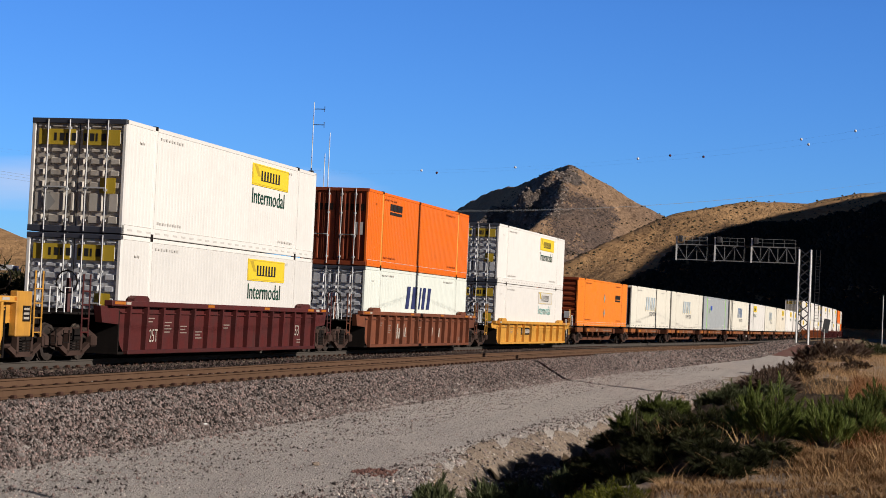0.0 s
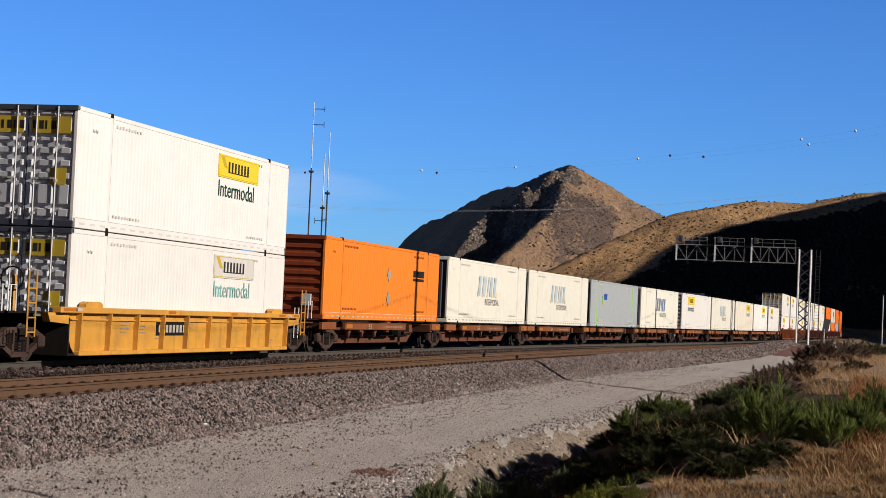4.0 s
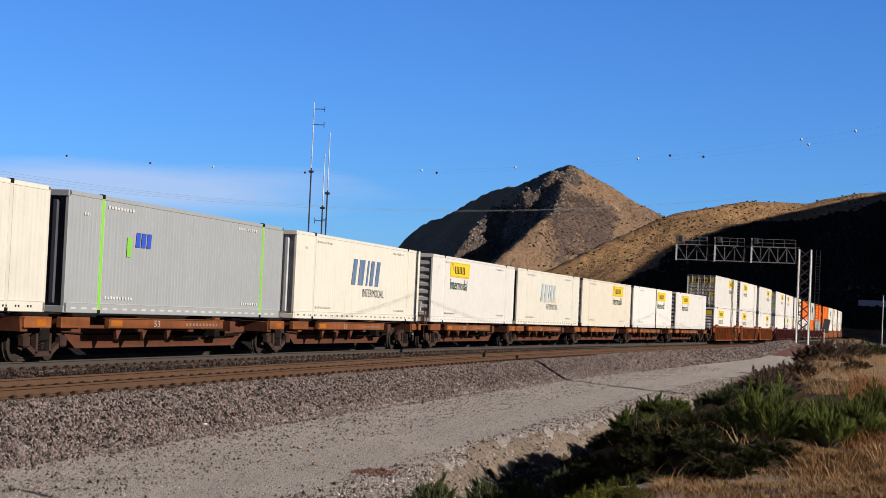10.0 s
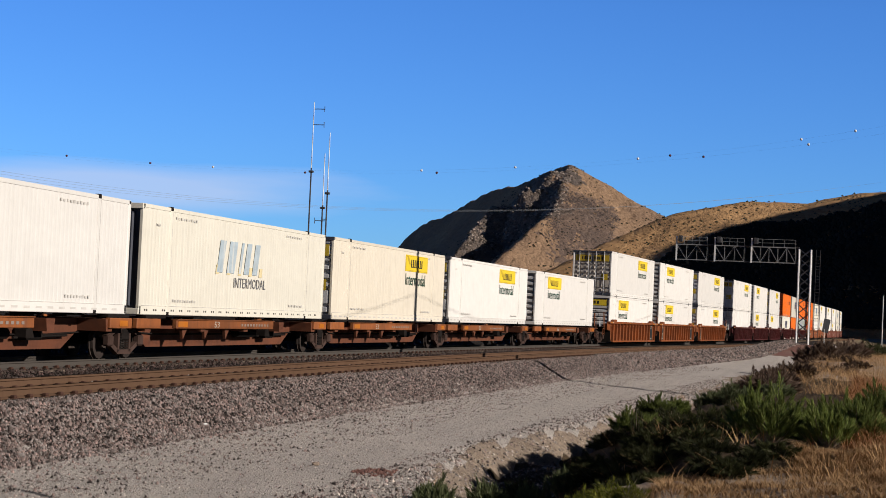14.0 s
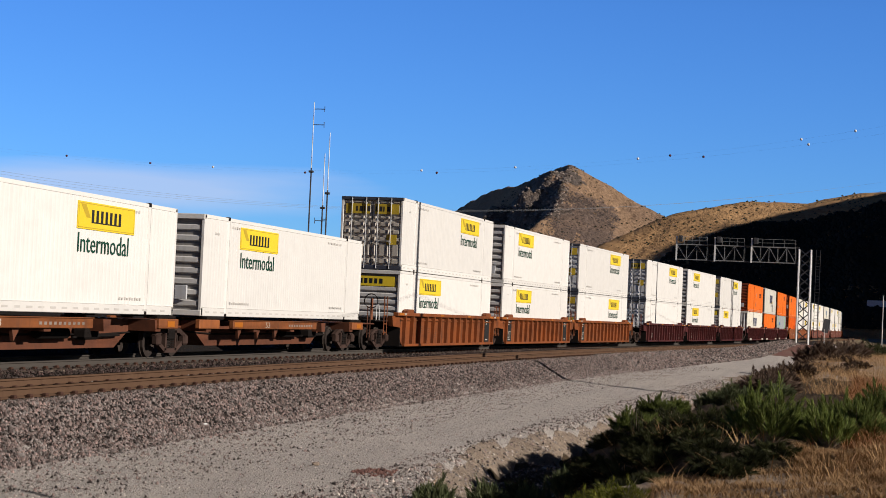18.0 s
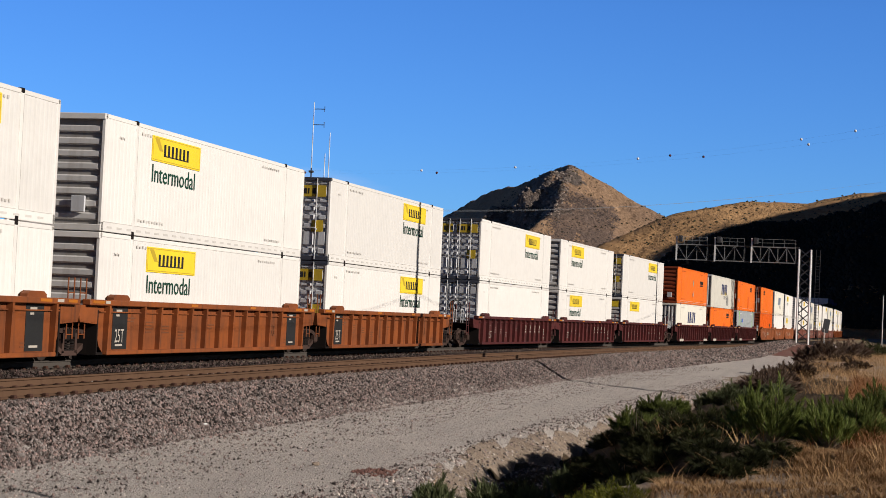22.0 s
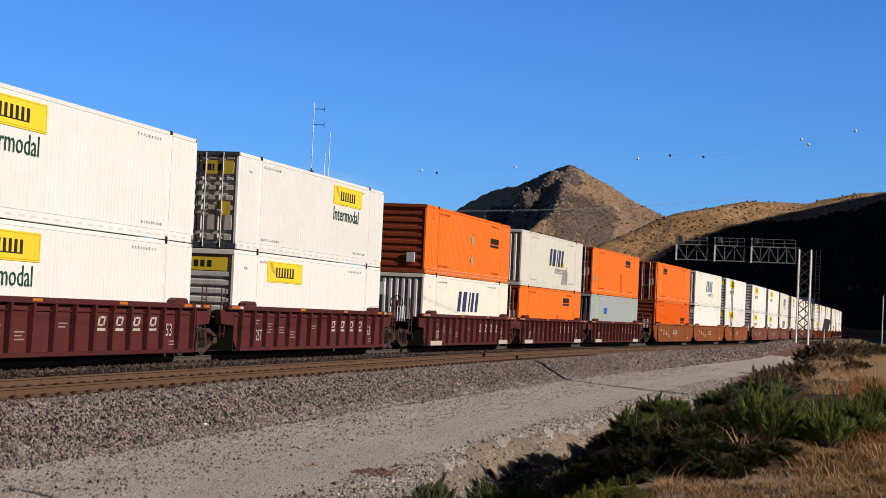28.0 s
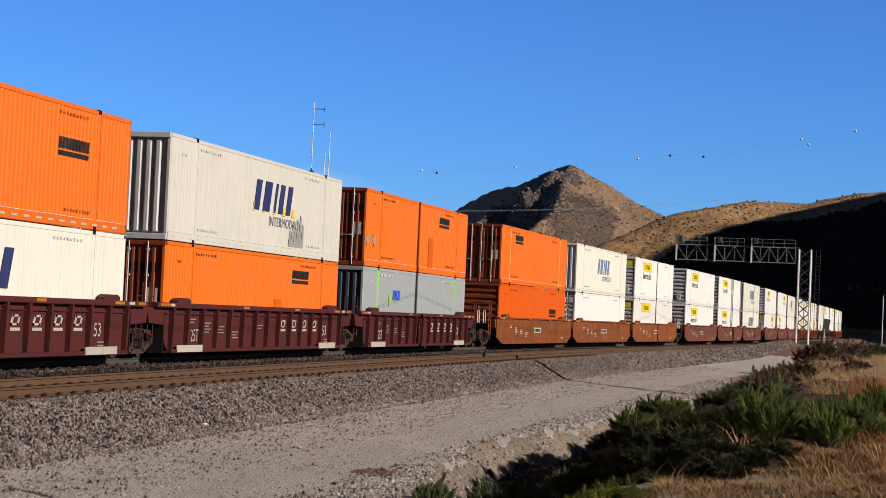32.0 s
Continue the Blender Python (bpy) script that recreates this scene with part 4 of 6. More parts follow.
def container(kind, label):
    """One container with its front lower edge at the origin, reaching CL metres to +y."""
    spec = KINDS[kind]
    skin = spec["skin"]
    root = tagged(new("shipping_container"), label, "container", "containers on the train")
    shell = Solid()
    wavy_side(shell, CW - 0.012, 1, 0.12, CL - 0.12, 0.22, CH - 0.10, spec.get("pitch", 0.22), spec.get("fold", 0.014 if skin in (ORANGE, AMBER) else 0.004))
    wavy_side(shell, CW - 0.012, -1, 0.12, CL - 0.12, 0.22, CH - 0.10, 0.44, 0.02)
    shell.add([(-CW, 0, CH - 0.03), (CW, 0, CH - 0.03), (CW, CL, CH - 0.03), (-CW, CL, CH - 0.03), (-CW, 0, 0.12), (CW, 0, 0.12), (CW, CL, 0.12), (-CW, CL, 0.12)], [(0, 1, 2, 3), (4, 7, 6, 5), (2, 6, 7, 3)])
    part("shell", shell, skin, root)
    for sgn in (-1, 1):
        a, b = sorted((sgn * (CW - 0.07), sgn * CW))
        part("top_rail", Solid().box(a, b, 0, CL, CH - 0.11, CH, 0.012), skin, root)
        part("bottom_rail", Solid().box(a, b, 0, CL, 0, 0.235, 0.012), skin, root)
        for y in (0.0, CL - 0.13):
            part("corner_post", Solid().box(a - 0.03 * (sgn > 0), b + 0.03 * (sgn < 0), y, y + 0.13, 0.0, CH, 0.015), spec.get("post", skin), root)
        for y in POSTS:
            part("lifting_post", Solid().box(a, b + 0.004 * (sgn > 0), y - 0.07, y + 0.07, 0.0, CH, 0.01), spec.get("stripe", skin), root)
            if sgn > 0:
                part("post_seam", Solid().box(CW + 0.0, CW + 0.0065, y + 0.072, y + 0.084, 0.25, CH - 0.12), spec.get("ink", FADED_INK), root)
            part("corner_casting", Solid().box(sgn * CW - 0.10, sgn * CW + 0.012, y - 0.085, y + 0.085, CH - 0.09, CH + 0.025, 0.012), UNDER, root, "dark steel lifting casting")
            part("foot_casting", Solid().box(sgn * CW - 0.10, sgn * CW + 0.010, y - 0.085, y + 0.085, -0.02, 0.09, 0.012), UNDER, root)
    tape = Solid()
    yy = 0.35
    while yy < CL - 0.4:
        if skin is CREAM:
            tape.box(CW, CW + 0.004, yy, yy + 0.07, 0.10, 0.15).box(CW, CW + 0.004, yy + 0.15, yy + 0.22, 0.10, 0.15)
        else:
            tape.box(CW, CW + 0.006, yy, yy + 0.30, 0.09, 0.14)
        yy += 0.62
    tagged(part("rail_slots" if skin is CREAM else "reflective_tape", tape, UNDER if skin is CREAM else spec.get("tape", FADED_INK), root), kind="stuff")
    part("side_groove", Solid().box(CW - 0.004, CW + 0.003, 0.14, CL - 0.14, 0.235, 0.247), UNDER if spec.get("groove") else FADED_INK, root)
    x = CW + 0.006
    flip = spec["end"] != "doors"

    def span(a, b):
        return (a, b) if flip else (CL - b, CL - a)
    if spec["end"] == "doors":
        door_end(root, spec.get("panel", DOOR_GREY), spec.get("door_sign"), spec.get("frame", NAVY_FRAME), spec.get("plain"))
    else:
        nose_end(root, spec.get("panel", skin), spec.get("frame", skin), spec["end"], spec.get("door_sign"))
    # stencilled data near the ends of the side
    for (a, b), z, n in (((2.3, 4.0), 2.60, 7), ((11.9, 13.6), 2.60, 7), ((0.9, 1.25), 2.35, 2), ((2.3, 4.1), 0.36, 8), ((12.4, 13.9), 0.36, 7)):
        tagged(part("stencilling", bars(a, b, z, z + 0.075, n + 2, x, 0, 0.5, 0.2), spec.get("ink", FADED_INK), root), kind="stuff")
    mark = spec.get("mark")
    if mark in ("sign", "sign_only", "sign_faded"):
        a, b = span(3.0, 6.5)
        sp = part("sign_panel", Solid().box(CW - 0.01, x + 0.004, a, b, 2.02, 2.68), SIGN_YELLOW if mark != "sign_faded" else FADED_INK, root, "yellow sign panel with dark mark")
        bd = Solid()
        for y0, y1, z0, z1 in ((a + 0.05, b - 0.05, 2.63, 2.65), (a + 0.05, b - 0.05, 2.05, 2.07), (a + 0.05, a + 0.07, 2.05, 2.65), (b - 0.07, b - 0.05, 2.05, 2.65)):
            bd.box(x + 0.004, x + 0.006, y0, y1, z0, z1)
        part("sign_border", bd, SIGN_SHADE, sp)
        sw = Solid()
        sw.add([(x + 0.006, a + 0.15, 2.62), (x + 0.006, a + 0.45, 2.62), (x + 0.006, a + 0.75, 2.30), (x + 0.006, a + 0.5, 2.30)], [(0, 3, 2, 1)])
        part("sign_flourish", sw, SIGN_SHADE, sp)
        mk = Solid()
        c = a + 0.80
        mk.comb(x + 0.007, c, 0.15, 0.275, 7, 2.18, 2.21, 2.50)
        part("sign_mark", mk, BLACK, sp)
        if mark != "sign_only":
            words("Intermodal", a + 0.08, 1.46, 3.1, 0.47, GREEN_INK if mark == "sign" else TEAL, root, "green lettering")
    if mark in ("slant", "slant_pale", "slant_faded", "slant_low"):
        ink = {"slant": NAVY, "slant_low": NAVY, "slant_pale": PALE_BLUE, "slant_faded": STEEL_BLUE}[mark]
        y0, z0, z1 = spec.get("mark_y", 6.2), 1.28, 2.22
        if mark == "slant_low":
            z0, z1 = 1.40, 2.30
        so = Solid()
        a = y0
        wide = 1.1 if mark == "slant_low" else 1.0
        for w in (0.62, 0.84, 0.26, 0.56, 0.58):
            so.add([(x, a, z0), (x, a + w * 0.78, z0), (x, a + w * 0.78 + 0.24, z1), (x, a + 0.24, z1)], [(0, 1, 2, 3)])
            a += w * wide + 0.20
        part("logo", so, ink, root, "slanted dark blue mark")
        so = Solid()
        if mark in ("slant_pale", "slant"):
            for i in range(5):
                so.add([(x - 0.002, y0 + i * 0.95 - 0.07, z0 - 0.05), (x - 0.002, y0 + i * 0.95 + 0.2, z0 - 0.05), (x - 0.002, y0 + i * 0.95 + 0.24, z0 + 0.22), (x - 0.002, y0 + i * 0.95 - 0.02, z0 + 0.22)], [(0, 1, 2, 3)])
            part("logo_shade", so, SIGN_YELLOW if mark == "slant" else PALE_YELLOW, root)
        if mark != "slant_low":
            words("INTERMODAL", y0 + 1.5, z0 - 0.42, 2.9, 0.30, CHALK, root, "grey serif lettering")
    if mark == "block":
        a, z = spec["mark_y"], spec.get("mark_z", 1.85)
        part("logo", bars(a, a + 1.75, z, z + 0.27, 9, x, 0.02, 0.22, 0.0), BLACK, root, "black block mark")
        part("logo_underline", Solid().box(x - 0.004, x, a, a + 1.7, z - 0.16, z - 0.05), BLACK, root)
    if mark == "squares":
        part("logo", bars(4.1, 5.2, 1.72, 2.1, 3, x, 0.05, 0.25), BLUE, root, "blue mark")
        part("logo_patch", bars(3.55, 3.85, 1.45, 1.95, 1, x, 0.0, 0.1), LIME, root, "lime green mark")
    if spec.get("diamonds"):
        for z in (1.5, 0.55):
            dm = Solid().add([(x, 8.25, z), (x, 8.5, z + 0.3), (x, 8.25, z + 0.6), (x, 8.0, z + 0.3)], [(0, 1, 2, 3)])
            part("placard", dm, spec["diamonds"], root, "grey diamond placard")
    if spec.get("patch"):
        part("repair_patch", Solid().box(CW - 0.004, x - 0.001, 9.3, 10.0, 0.25, 1.5), DEEP_ORANGE, root, "darker orange patch")
        for yy in (0.3, 1.2):
            part("placard", Solid().add([(x, yy, 0.75), (x, yy + 0.22, 1.0), (x, yy, 1.25), (x, yy - 0.22, 1.0)], [(0, 1, 2, 3)]), SMUDGE, root, "dark diamond placard")
    if spec.get("smudge"):
        sm = Solid()
        for i, (w, h) in enumerate(((0.25, 0.55), (0.3, 0.75), (0.25, 0.6), (0.35, 0.95), (0.3, 1.1), (0.2, 0.8))):
            sm.add([(x, 10.4 + i * 0.26, 0.3), (x, 10.4 + i * 0.26 + 0.26, 0.3), (x, 10.4 + i * 0.26 + 0.26, 0.3 + h * 0.85), (x, 10.4 + i * 0.26 + 0.12, 0.3 + h)], [(0, 1, 2, 3)])
        part("overpainted_patch", sm, SMUDGE, root, "grey overpainted patch")
    return root


KINDS = {
    "white_doors": dict(skin=WHITE, end="doors", mark="sign", door_sign=1),
    "white_doors_dusty": dict(skin=WHITE, end="doors", mark="sign", door_sign=1, panel=BROWN_GREY),
    "white_doors_faded": dict(skin=WHITE, end="doors", mark="sign_faded", door_sign=1),
    "white_plain": dict(skin=WHITE, end="doors", panel=DOOR_GREY, fold=0.006),
    "white_nose": dict(skin=WHITE, end="flat", mark="sign", panel=PALE_NOSE, frame=WHITE),
    "white_nose_sign": dict(skin=WHITE, end="flat", mark="sign", panel=PALE_NOSE, frame=WHITE, door_sign=1),
    "white_nose_only": dict(skin=WHITE, end="flat", mark="sign_only", panel=PALE_NOSE, frame=WHITE, door_sign=1, pitch=0.4),
    "beige_doors": dict(skin=BEIGE, end="doors", mark="sign", door_sign=1),
    "cream_pale": dict(skin=CREAM, end="upright", mark="slant_pale", panel=NAVY_FRAME, frame=CREAM, mark_y=5.6),
    "cream_faded": dict(skin=CREAM, end="upright", mark="slant_faded", panel=DOOR_GREY, frame=CREAM, mark_y=6.4),
    "cream_navy": dict(skin=PUTTY, end="upright", mark="slant", panel=PALE_NOSE, frame=DOOR_GREY, mark_y=6.9, smudge=1),
    "cream_low": dict(skin=CREAM, end="upright", mark="slant_low", panel=PALE_NOSE, frame=CREAM, mark_y=5.9),
    "pale_doors": dict(skin=PALE, end="doors", mark="slant_low", panel=DOOR_GREY, mark_y=5.8, fold=0.008),
    "orange_doors": dict(skin=ORANGE, stripe=POST_AMBER, end="doors", plain=True, mark="block", panel=ORANGE_END_SHADE, frame=ORANGE_END_SHADE, mark_y=3.0, mark_z=2.25, tape=ORANGE, ink=ORANGE_INK),
    "orange_doors_right": dict(skin=ORANGE, end="doors", plain=True, mark="block", panel=ORANGE_END_SHADE, frame=ORANGE_END_SHADE, mark_y=11.0, mark_z=2.2, tape=ORANGE, ink=ORANGE_INK, patch=1),
    "amber_nose": dict(skin=AMBER, end="flat", mark="block", panel=ORANGE_END_SHADE, frame=ORANGE_END_SHADE, mark_y=11.9, mark_z=1.8, tape=PALE_MARK, ink=ORANGE_INK, diamonds=SMUDGE, fold=0.008),
    "orange_nose": dict(skin=ORANGE, end="flat", mark="block", panel=ORANGE_END_SHADE, frame=ORANGE_END_SHADE, mark_y=11.9, mark_z=1.8, tape=PALE_MARK, ink=ORANGE_INK, diamonds=SMUDGE),
    "deep_orange_nose": dict(skin=DEEP_ORANGE, end="flat", mark="block", panel=ORANGE_END_SHADE, frame=ORANGE_END_SHADE, mark_y=11.9, mark_z=1.5, tape=DEEP_ORANGE, ink=ORANGE_INK, fold=0.008),
    "grey_striped": dict(skin=GREY, end="upright", mark="squares", panel=NAVY_FRAME, frame=GREY, stripe=LIME, ink=WHITE, fold=0.006),
}
KIND_LABEL = {
    "white_doors": "white corrugated container with grey doors and yellow sign",
    "white_doors_dusty": "white container with dusty doors and yellow sign panel",
    "white_doors_faded": "white container with a faded sign and teal lettering",
    "white_plain": "plain white unmarked container with grey steel doors",
    "white_nose": "white container with ribbed grey nose and yellow sign",
    "white_nose_sign": "white container with yellow strip on its ribbed nose",
    "white_nose_only": "white container with a lone yellow sign panel",
    "beige_doors": "beige weathered container with a yellow sign panel",
    "cream_pale": "cream container with bleached blue slanted mark",
    "cream_faded": "cream container with worn dark slanted mark",
    "cream_navy": "cream corrugated container with navy mark and grey patch",
    "cream_low": "cream container with bold navy slanted mark",
    "pale_doors": "pale grey-green container with navy slanted mark",
    "orange_doors": "orange corrugated container with dark doors and black mark",
    "orange_doors_right": "faded orange container with a small black mark",
    "orange_nose": "orange container with flat-ribbed nose and black mark",
    "amber_nose": "sun-faded orange container with ribbed nose and black mark",
    "deep_orange_nose": "deep orange smooth-sided container with a black mark",
    "grey_striped": "grey container with two lime green upright stripes",
}

# ---- the train: wagons ----


def bogie(parent, y, material=TRUCK):
    """A two-axle freight bogie centred at y."""
    bol = Solid().box(-1.15, 1.15, y - 0.22, y + 0.22, 0.48, 0.78, 0.04)
    root = part("bogie", bol, UNDER, parent, "grimy two-axle bogie")
    bars_2d = (((-1.14, 0.56), (-0.62, 0.74), 0.13), ((-0.62, 0.74), (0.62, 0.74), 0.13), ((0.62, 0.74), (1.14, 0.56), 0.13), ((-1.02, 0.46), (-0.40, 0.20), 0.12), ((-0.44, 0.19), (0.44, 0.19), 0.12), ((0.40, 0.20), (1.02, 0.46), 0.12), ((-0.36, 0.2), (-0.36, 0.74), 0.11), ((0.36, 0.2), (0.36, 0.74), 0.11))
    for sgn in (-1, 1):
        a, b = sorted((sgn * 0.97, sgn * 1.10))
        so = Solid()
        for (y0, z0), (y1, z1), w in bars_2d:
            d = math.hypot(y1 - y0, z1 - z0)
            ny, nz = -(z1 - z0) / d * w / 2, (y1 - y0) / d * w / 2
            so.extrude([(y + y0 - ny, z0 - nz), (y + y1 - ny, z1 - nz), (y + y1 + ny, z1 + nz), (y + y0 + ny, z0 + nz)], a, b)
        for e in (-0.9, 0.9):
            so.box(sgn * 1.06 - 0.09, sgn * 1.06 + 0.11, y + e * 1.1 - 0.16, y + e * 1.1 + 0.16, 0.34, 0.62, 0.04)
        fr = part("side_frame", so, material, root, "dusty cast side frame")
        sp = Solid()
        for k in (-0.2, 0.0, 0.2):
            for j in range(6):
                sp.tube([(sgn * 1.03, y + k, 0.25 + j * 0.062), (sgn * 1.03, y + k, 0.285 + j * 0.062)], 0.085, 8)
        part("spring_nest", sp, UNDER, fr)
    for e in (-0.88, 0.88):
        part("axle", Solid().tube([(-0.9, y + e, 0.44), (0.9, y + e, 0.44)], 0.08, 8), UNDER, root)
        for sgn in (-1, 1):
            wh = Solid().disc([(sgn * 0.68, 0.47), (sgn * 0.71, 0.47), (sgn * 0.72, 0.44), (sgn * 0.80, 0.435), (sgn * 0.81, 0.36), (sgn * 0.78, 0.34), (sgn * 0.77, 0.12), (sgn * 0.86, 0.10)], 16)
            wh.v = [(x, yy + y + e, z + 0.44) for x, yy, z in wh.v]
            part("wheel", wh, WHEEL, root, "worn steel wheel", smooth=False)


def rod(parent, pts, r, material, name="handrail"):
    return part(name, Solid().tube(pts, r, 5), material, parent)


def well_wagon(paint_m, style, front, rear, marks, label):
    """One well unit; the container's front stands at y = 0. front/rear: an own bogie and end there."""
    root = tagged(new("well_wagon"), label, "freight wagon", "wagons of the train")
    y0, y1 = -0.25, CL + 0.25
    for sgn in (-1, 1):
        lo, hi = sorted((sgn * (1.385 if style == "ribbed" else 1.46), sgn * (1.42 if style == "ribbed" else 1.50)))
        if style == "smooth":
            out = [(y0 - 0.9, 0.50), (y0 + 0.3, 0.17), (y1 - 0.3, 0.17), (y1 + 0.9, 0.50), (y1 + 0.9, 1.38), (y1 + 0.25, 1.45), (y0 - 0.25, 1.45), (y0 - 0.9, 1.38)]
        else:
            out = [(y0 + 0.42, 0.20), (y1 - 0.42, 0.20), (y1 - 0.20, 0.36), (y1 - 0.05, 0.62), (y1, 0.90), (y1, 1.36), (y0, 1.36), (y0, 0.90), (y0 + 0.05, 0.62), (y0 + 0.20, 0.36)]
        wall = part("side_wall", Solid().extrude(out, lo, hi), paint_m, root, "ribbed side wall" if style == "ribbed" else "smooth side wall")
        lo, hi = sorted((sgn * 1.36, sgn * 1.585))
        part("top_chord", Solid().box(lo, hi, y0 - 0.75, y1 + 0.75, 1.36 if style == "ribbed" else 1.42, 1.50, 0.015), paint_m, root)
        lo, hi = sorted((sgn * 1.40, sgn * 1.565))
        part("bottom_sill", Solid().box(lo, hi, y0 + 0.40, y1 - 0.40, 0.15, 0.255, 0.015), paint_m, root)
        if style == "ribbed":
            n = 10 if "dark_plate" in marks else 15
            half = 0.028 if "dark_plate" in marks else 0.05
            for i in range(n):
                yy = y0 + 0.46 + i * (y1 - y0 - 0.92) / (n - 1)
                if "panel" in marks and sgn > 0 and ((0.6 < yy < 1.6 and not front) or (14.5 < yy < 15.6 and not rear)):
                    continue
                rb = Solid()
                x0, xt, xb = sgn * 1.42, sgn * 1.578, sgn * 1.548
                rb.add([(x0, yy - half, 0.255), (x0, yy + half, 0.255), (xb, yy + half, 0.255), (xb, yy - half, 0.255), (x0, yy - half, 1.36), (x0, yy + half, 1.36), (xt, yy + half, 1.36), (xt, yy - half, 1.36)],
                       [(3, 2, 6, 7), (0, 3, 7, 4), (2, 1, 5, 6)] if sgn > 0 else [(7, 6, 2, 3), (4, 7, 3, 0), (6, 5, 1, 2)])
                part("rib", rb, paint_m, wall)
            part("inner_ledge", Solid().box(*sorted((sgn * 1.41, sgn * 1.47)), y0 + 0.1, y1 - 0.1, 1.19, 1.22), paint_m, wall)
        for yy in (y0 + 0.75, y1 - 1.95):
            gd = Solid().extrude([(yy, 1.5), (yy + 1.0, 1.5), (yy + 1.0, 1.57), (yy + 0.85, 1.64), (yy + 0.15, 1.64), (yy, 1.57)], *sorted((sgn * 1.34, sgn * 1.52)))
            part("container_guide", gd, paint_m, root, "raised container guide")
    for yy, w in ((y0 - 0.62, 0.75), (y0 + 5.9, 0.5), (y0 + 10.8, 0.5), (y1 - 1.4, 0.6), (y1 + 0.1, 0.5)):
        part("reflector", Solid().box(1.58, 1.592, yy, yy + w, 1.405, 1.475), OCHRE, root, "amber reflector")
    for yy in (y0 + 0.05, y1 - 0.5):
        part("reflector", Solid().box(1.58, 1.592, yy, yy + 0.35, 1.405, 1.475), PALE_MARK, root, "pale reflector")
    fl = Solid().box(-1.44, 1.44, y0, y1, 0.15, 0.21)
    for yy in (2.0, 5.0, 8.0, 11.0, 14.0):
        fl.box(-1.44, 1.44, yy - 0.12, yy + 0.12, 0.21, 0.255)
    part("well_floor", fl, UNDER, root)
    for e, own in ((-1, front), (1, rear)):
        yb = y0 if e < 0 else y1
        # bulkhead in underframe black, standing for the shade at the wagon's end
        bh = Solid().box(-1.44, 1.44, *sorted((yb, yb - e * 0.06)), 0.21, 1.25)
        part("bulkhead", bh, UNDER, root, "end bulkhead painted dark as shade")
        reach = 3.0 if own else 1.50
        ys = sorted((yb, yb + e * reach))
        pl = Solid().box(-0.55, 0.55, *ys, 0.86, 1.12, 0.02).box(-1.25, 1.25, *sorted((yb, yb + e * (reach - 0.25))), 1.12, 1.17, 0.01)
        part("end_platform", pl, UNDER if own else paint_m, root, "end platform over the bogie")
        for sgn in (-1, 1):
            lo, hi = sorted((sgn * 1.26, sgn * 1.44))
            so = Solid().extrude([(yb, 0.90), (yb + e * 1.0, 0.95), (yb + e * 1.15, 1.36), (yb, 1.36)][::e], lo, hi)
            part("end_sill", so, paint_m, root)
        if own:
            rod(root, [(1.35, yb + e * 1.6, 0.6), (1.35, yb + e * 1.6, 2.1)], 0.022, paint_m)
            rod(root, [(1.35, yb + e * 2.0, 0.6), (1.35, yb + e * 2.0, 2.1)], 0.022, paint_m)
            for k in range(4):
                part("rung", Solid().tube([(1.35, yb + e * 1.6, 0.7 + k * 0.33), (1.35, yb + e * 2.0, 0.7 + k * 0.33)], 0.018, 5), paint_m, root)
            rod(root, [(1.30, yb + e * 2.5, 1.17), (1.30, yb + e * 2.5, 1.75), (1.30, yb + e * 2.9, 1.75), (1.30, yb + e * 2.9, 1.17)], 0.018, GALV)
            rod(root, [(1.32, yb + e * 2.6, 0.75), (1.32, yb + e * 2.6, 0.45), (1.32, yb + e * 2.9, 0.45), (1.32, yb + e * 2.9, 0.75)], 0.016, UNDER, "step")
            st = Solid().tube([(0.6, yb + e * 1.2, 1.17), (0.6, yb + e * 1.2, 2.0)], 0.06, 6)
            part("brake_stand", st, paint_m, root)
            ring = [(0.6 + 0.28 * math.cos(q), yb + e * 1.32, 1.9 + 0.28 * math.sin(q)) for q in np.linspace(0, 2 * math.pi, 13)]
            part("brake_wheel", Solid().tube(ring, 0.022, 5), UNDER, root)
            cp = Solid().box(-0.16, 0.16, *sorted((yb + e * 2.9, yb + e * 3.45)), 0.72, 0.98, 0.04)
            part("coupler", cp, TRUCK, root)
            hose = [(0.4, yb + e * 2.95, 0.8), (0.4, yb + e * 3.2, 0.4), (0.4, yb + e * 3.5, 0.55)]
            part("air_hose", Solid().tube(hose, 0.03, 5), UNDER, root)
            bogie(root, yb + e * 1.75)
        else:
            lad = Solid()
            for dx in (0.0, 0.34):
                lad.tube([(1.36, yb + e * (0.55 + dx), 0.55), (1.36, yb + e * (0.55 + dx), 2.0)], 0.018, 5)
            for k in range(4):
                lad.tube([(1.36, yb + e * 0.55, 0.65 + k * 0.33), (1.36, yb + e * 0.89, 0.65 + k * 0.33)], 0.015, 5)
            part("ladder", lad, paint_m, root)
            if e > 0:
                bogie(root, yb + 1.37)
    # writing and stencils on the near side
    xs = 1.424 if style == "ribbed" else 1.504
    if "panel" in marks:
        for a, own in ((0.70, front), (14.62, rear)):
            if not own:
                part("data_panel", Solid().box(1.415, 1.432, a, a + 0.92, 0.28, 1.34), BLACK, root, "black data panel")
                for z, w in ((1.22, 0.35), (1.10, 0.2), (0.36, 0.45)):
                    part("stencil_line", Solid().box(1.432, 1.436, a + 0.2, a + 0.2 + w, z, z + 0.05), PALE_MARK, root)
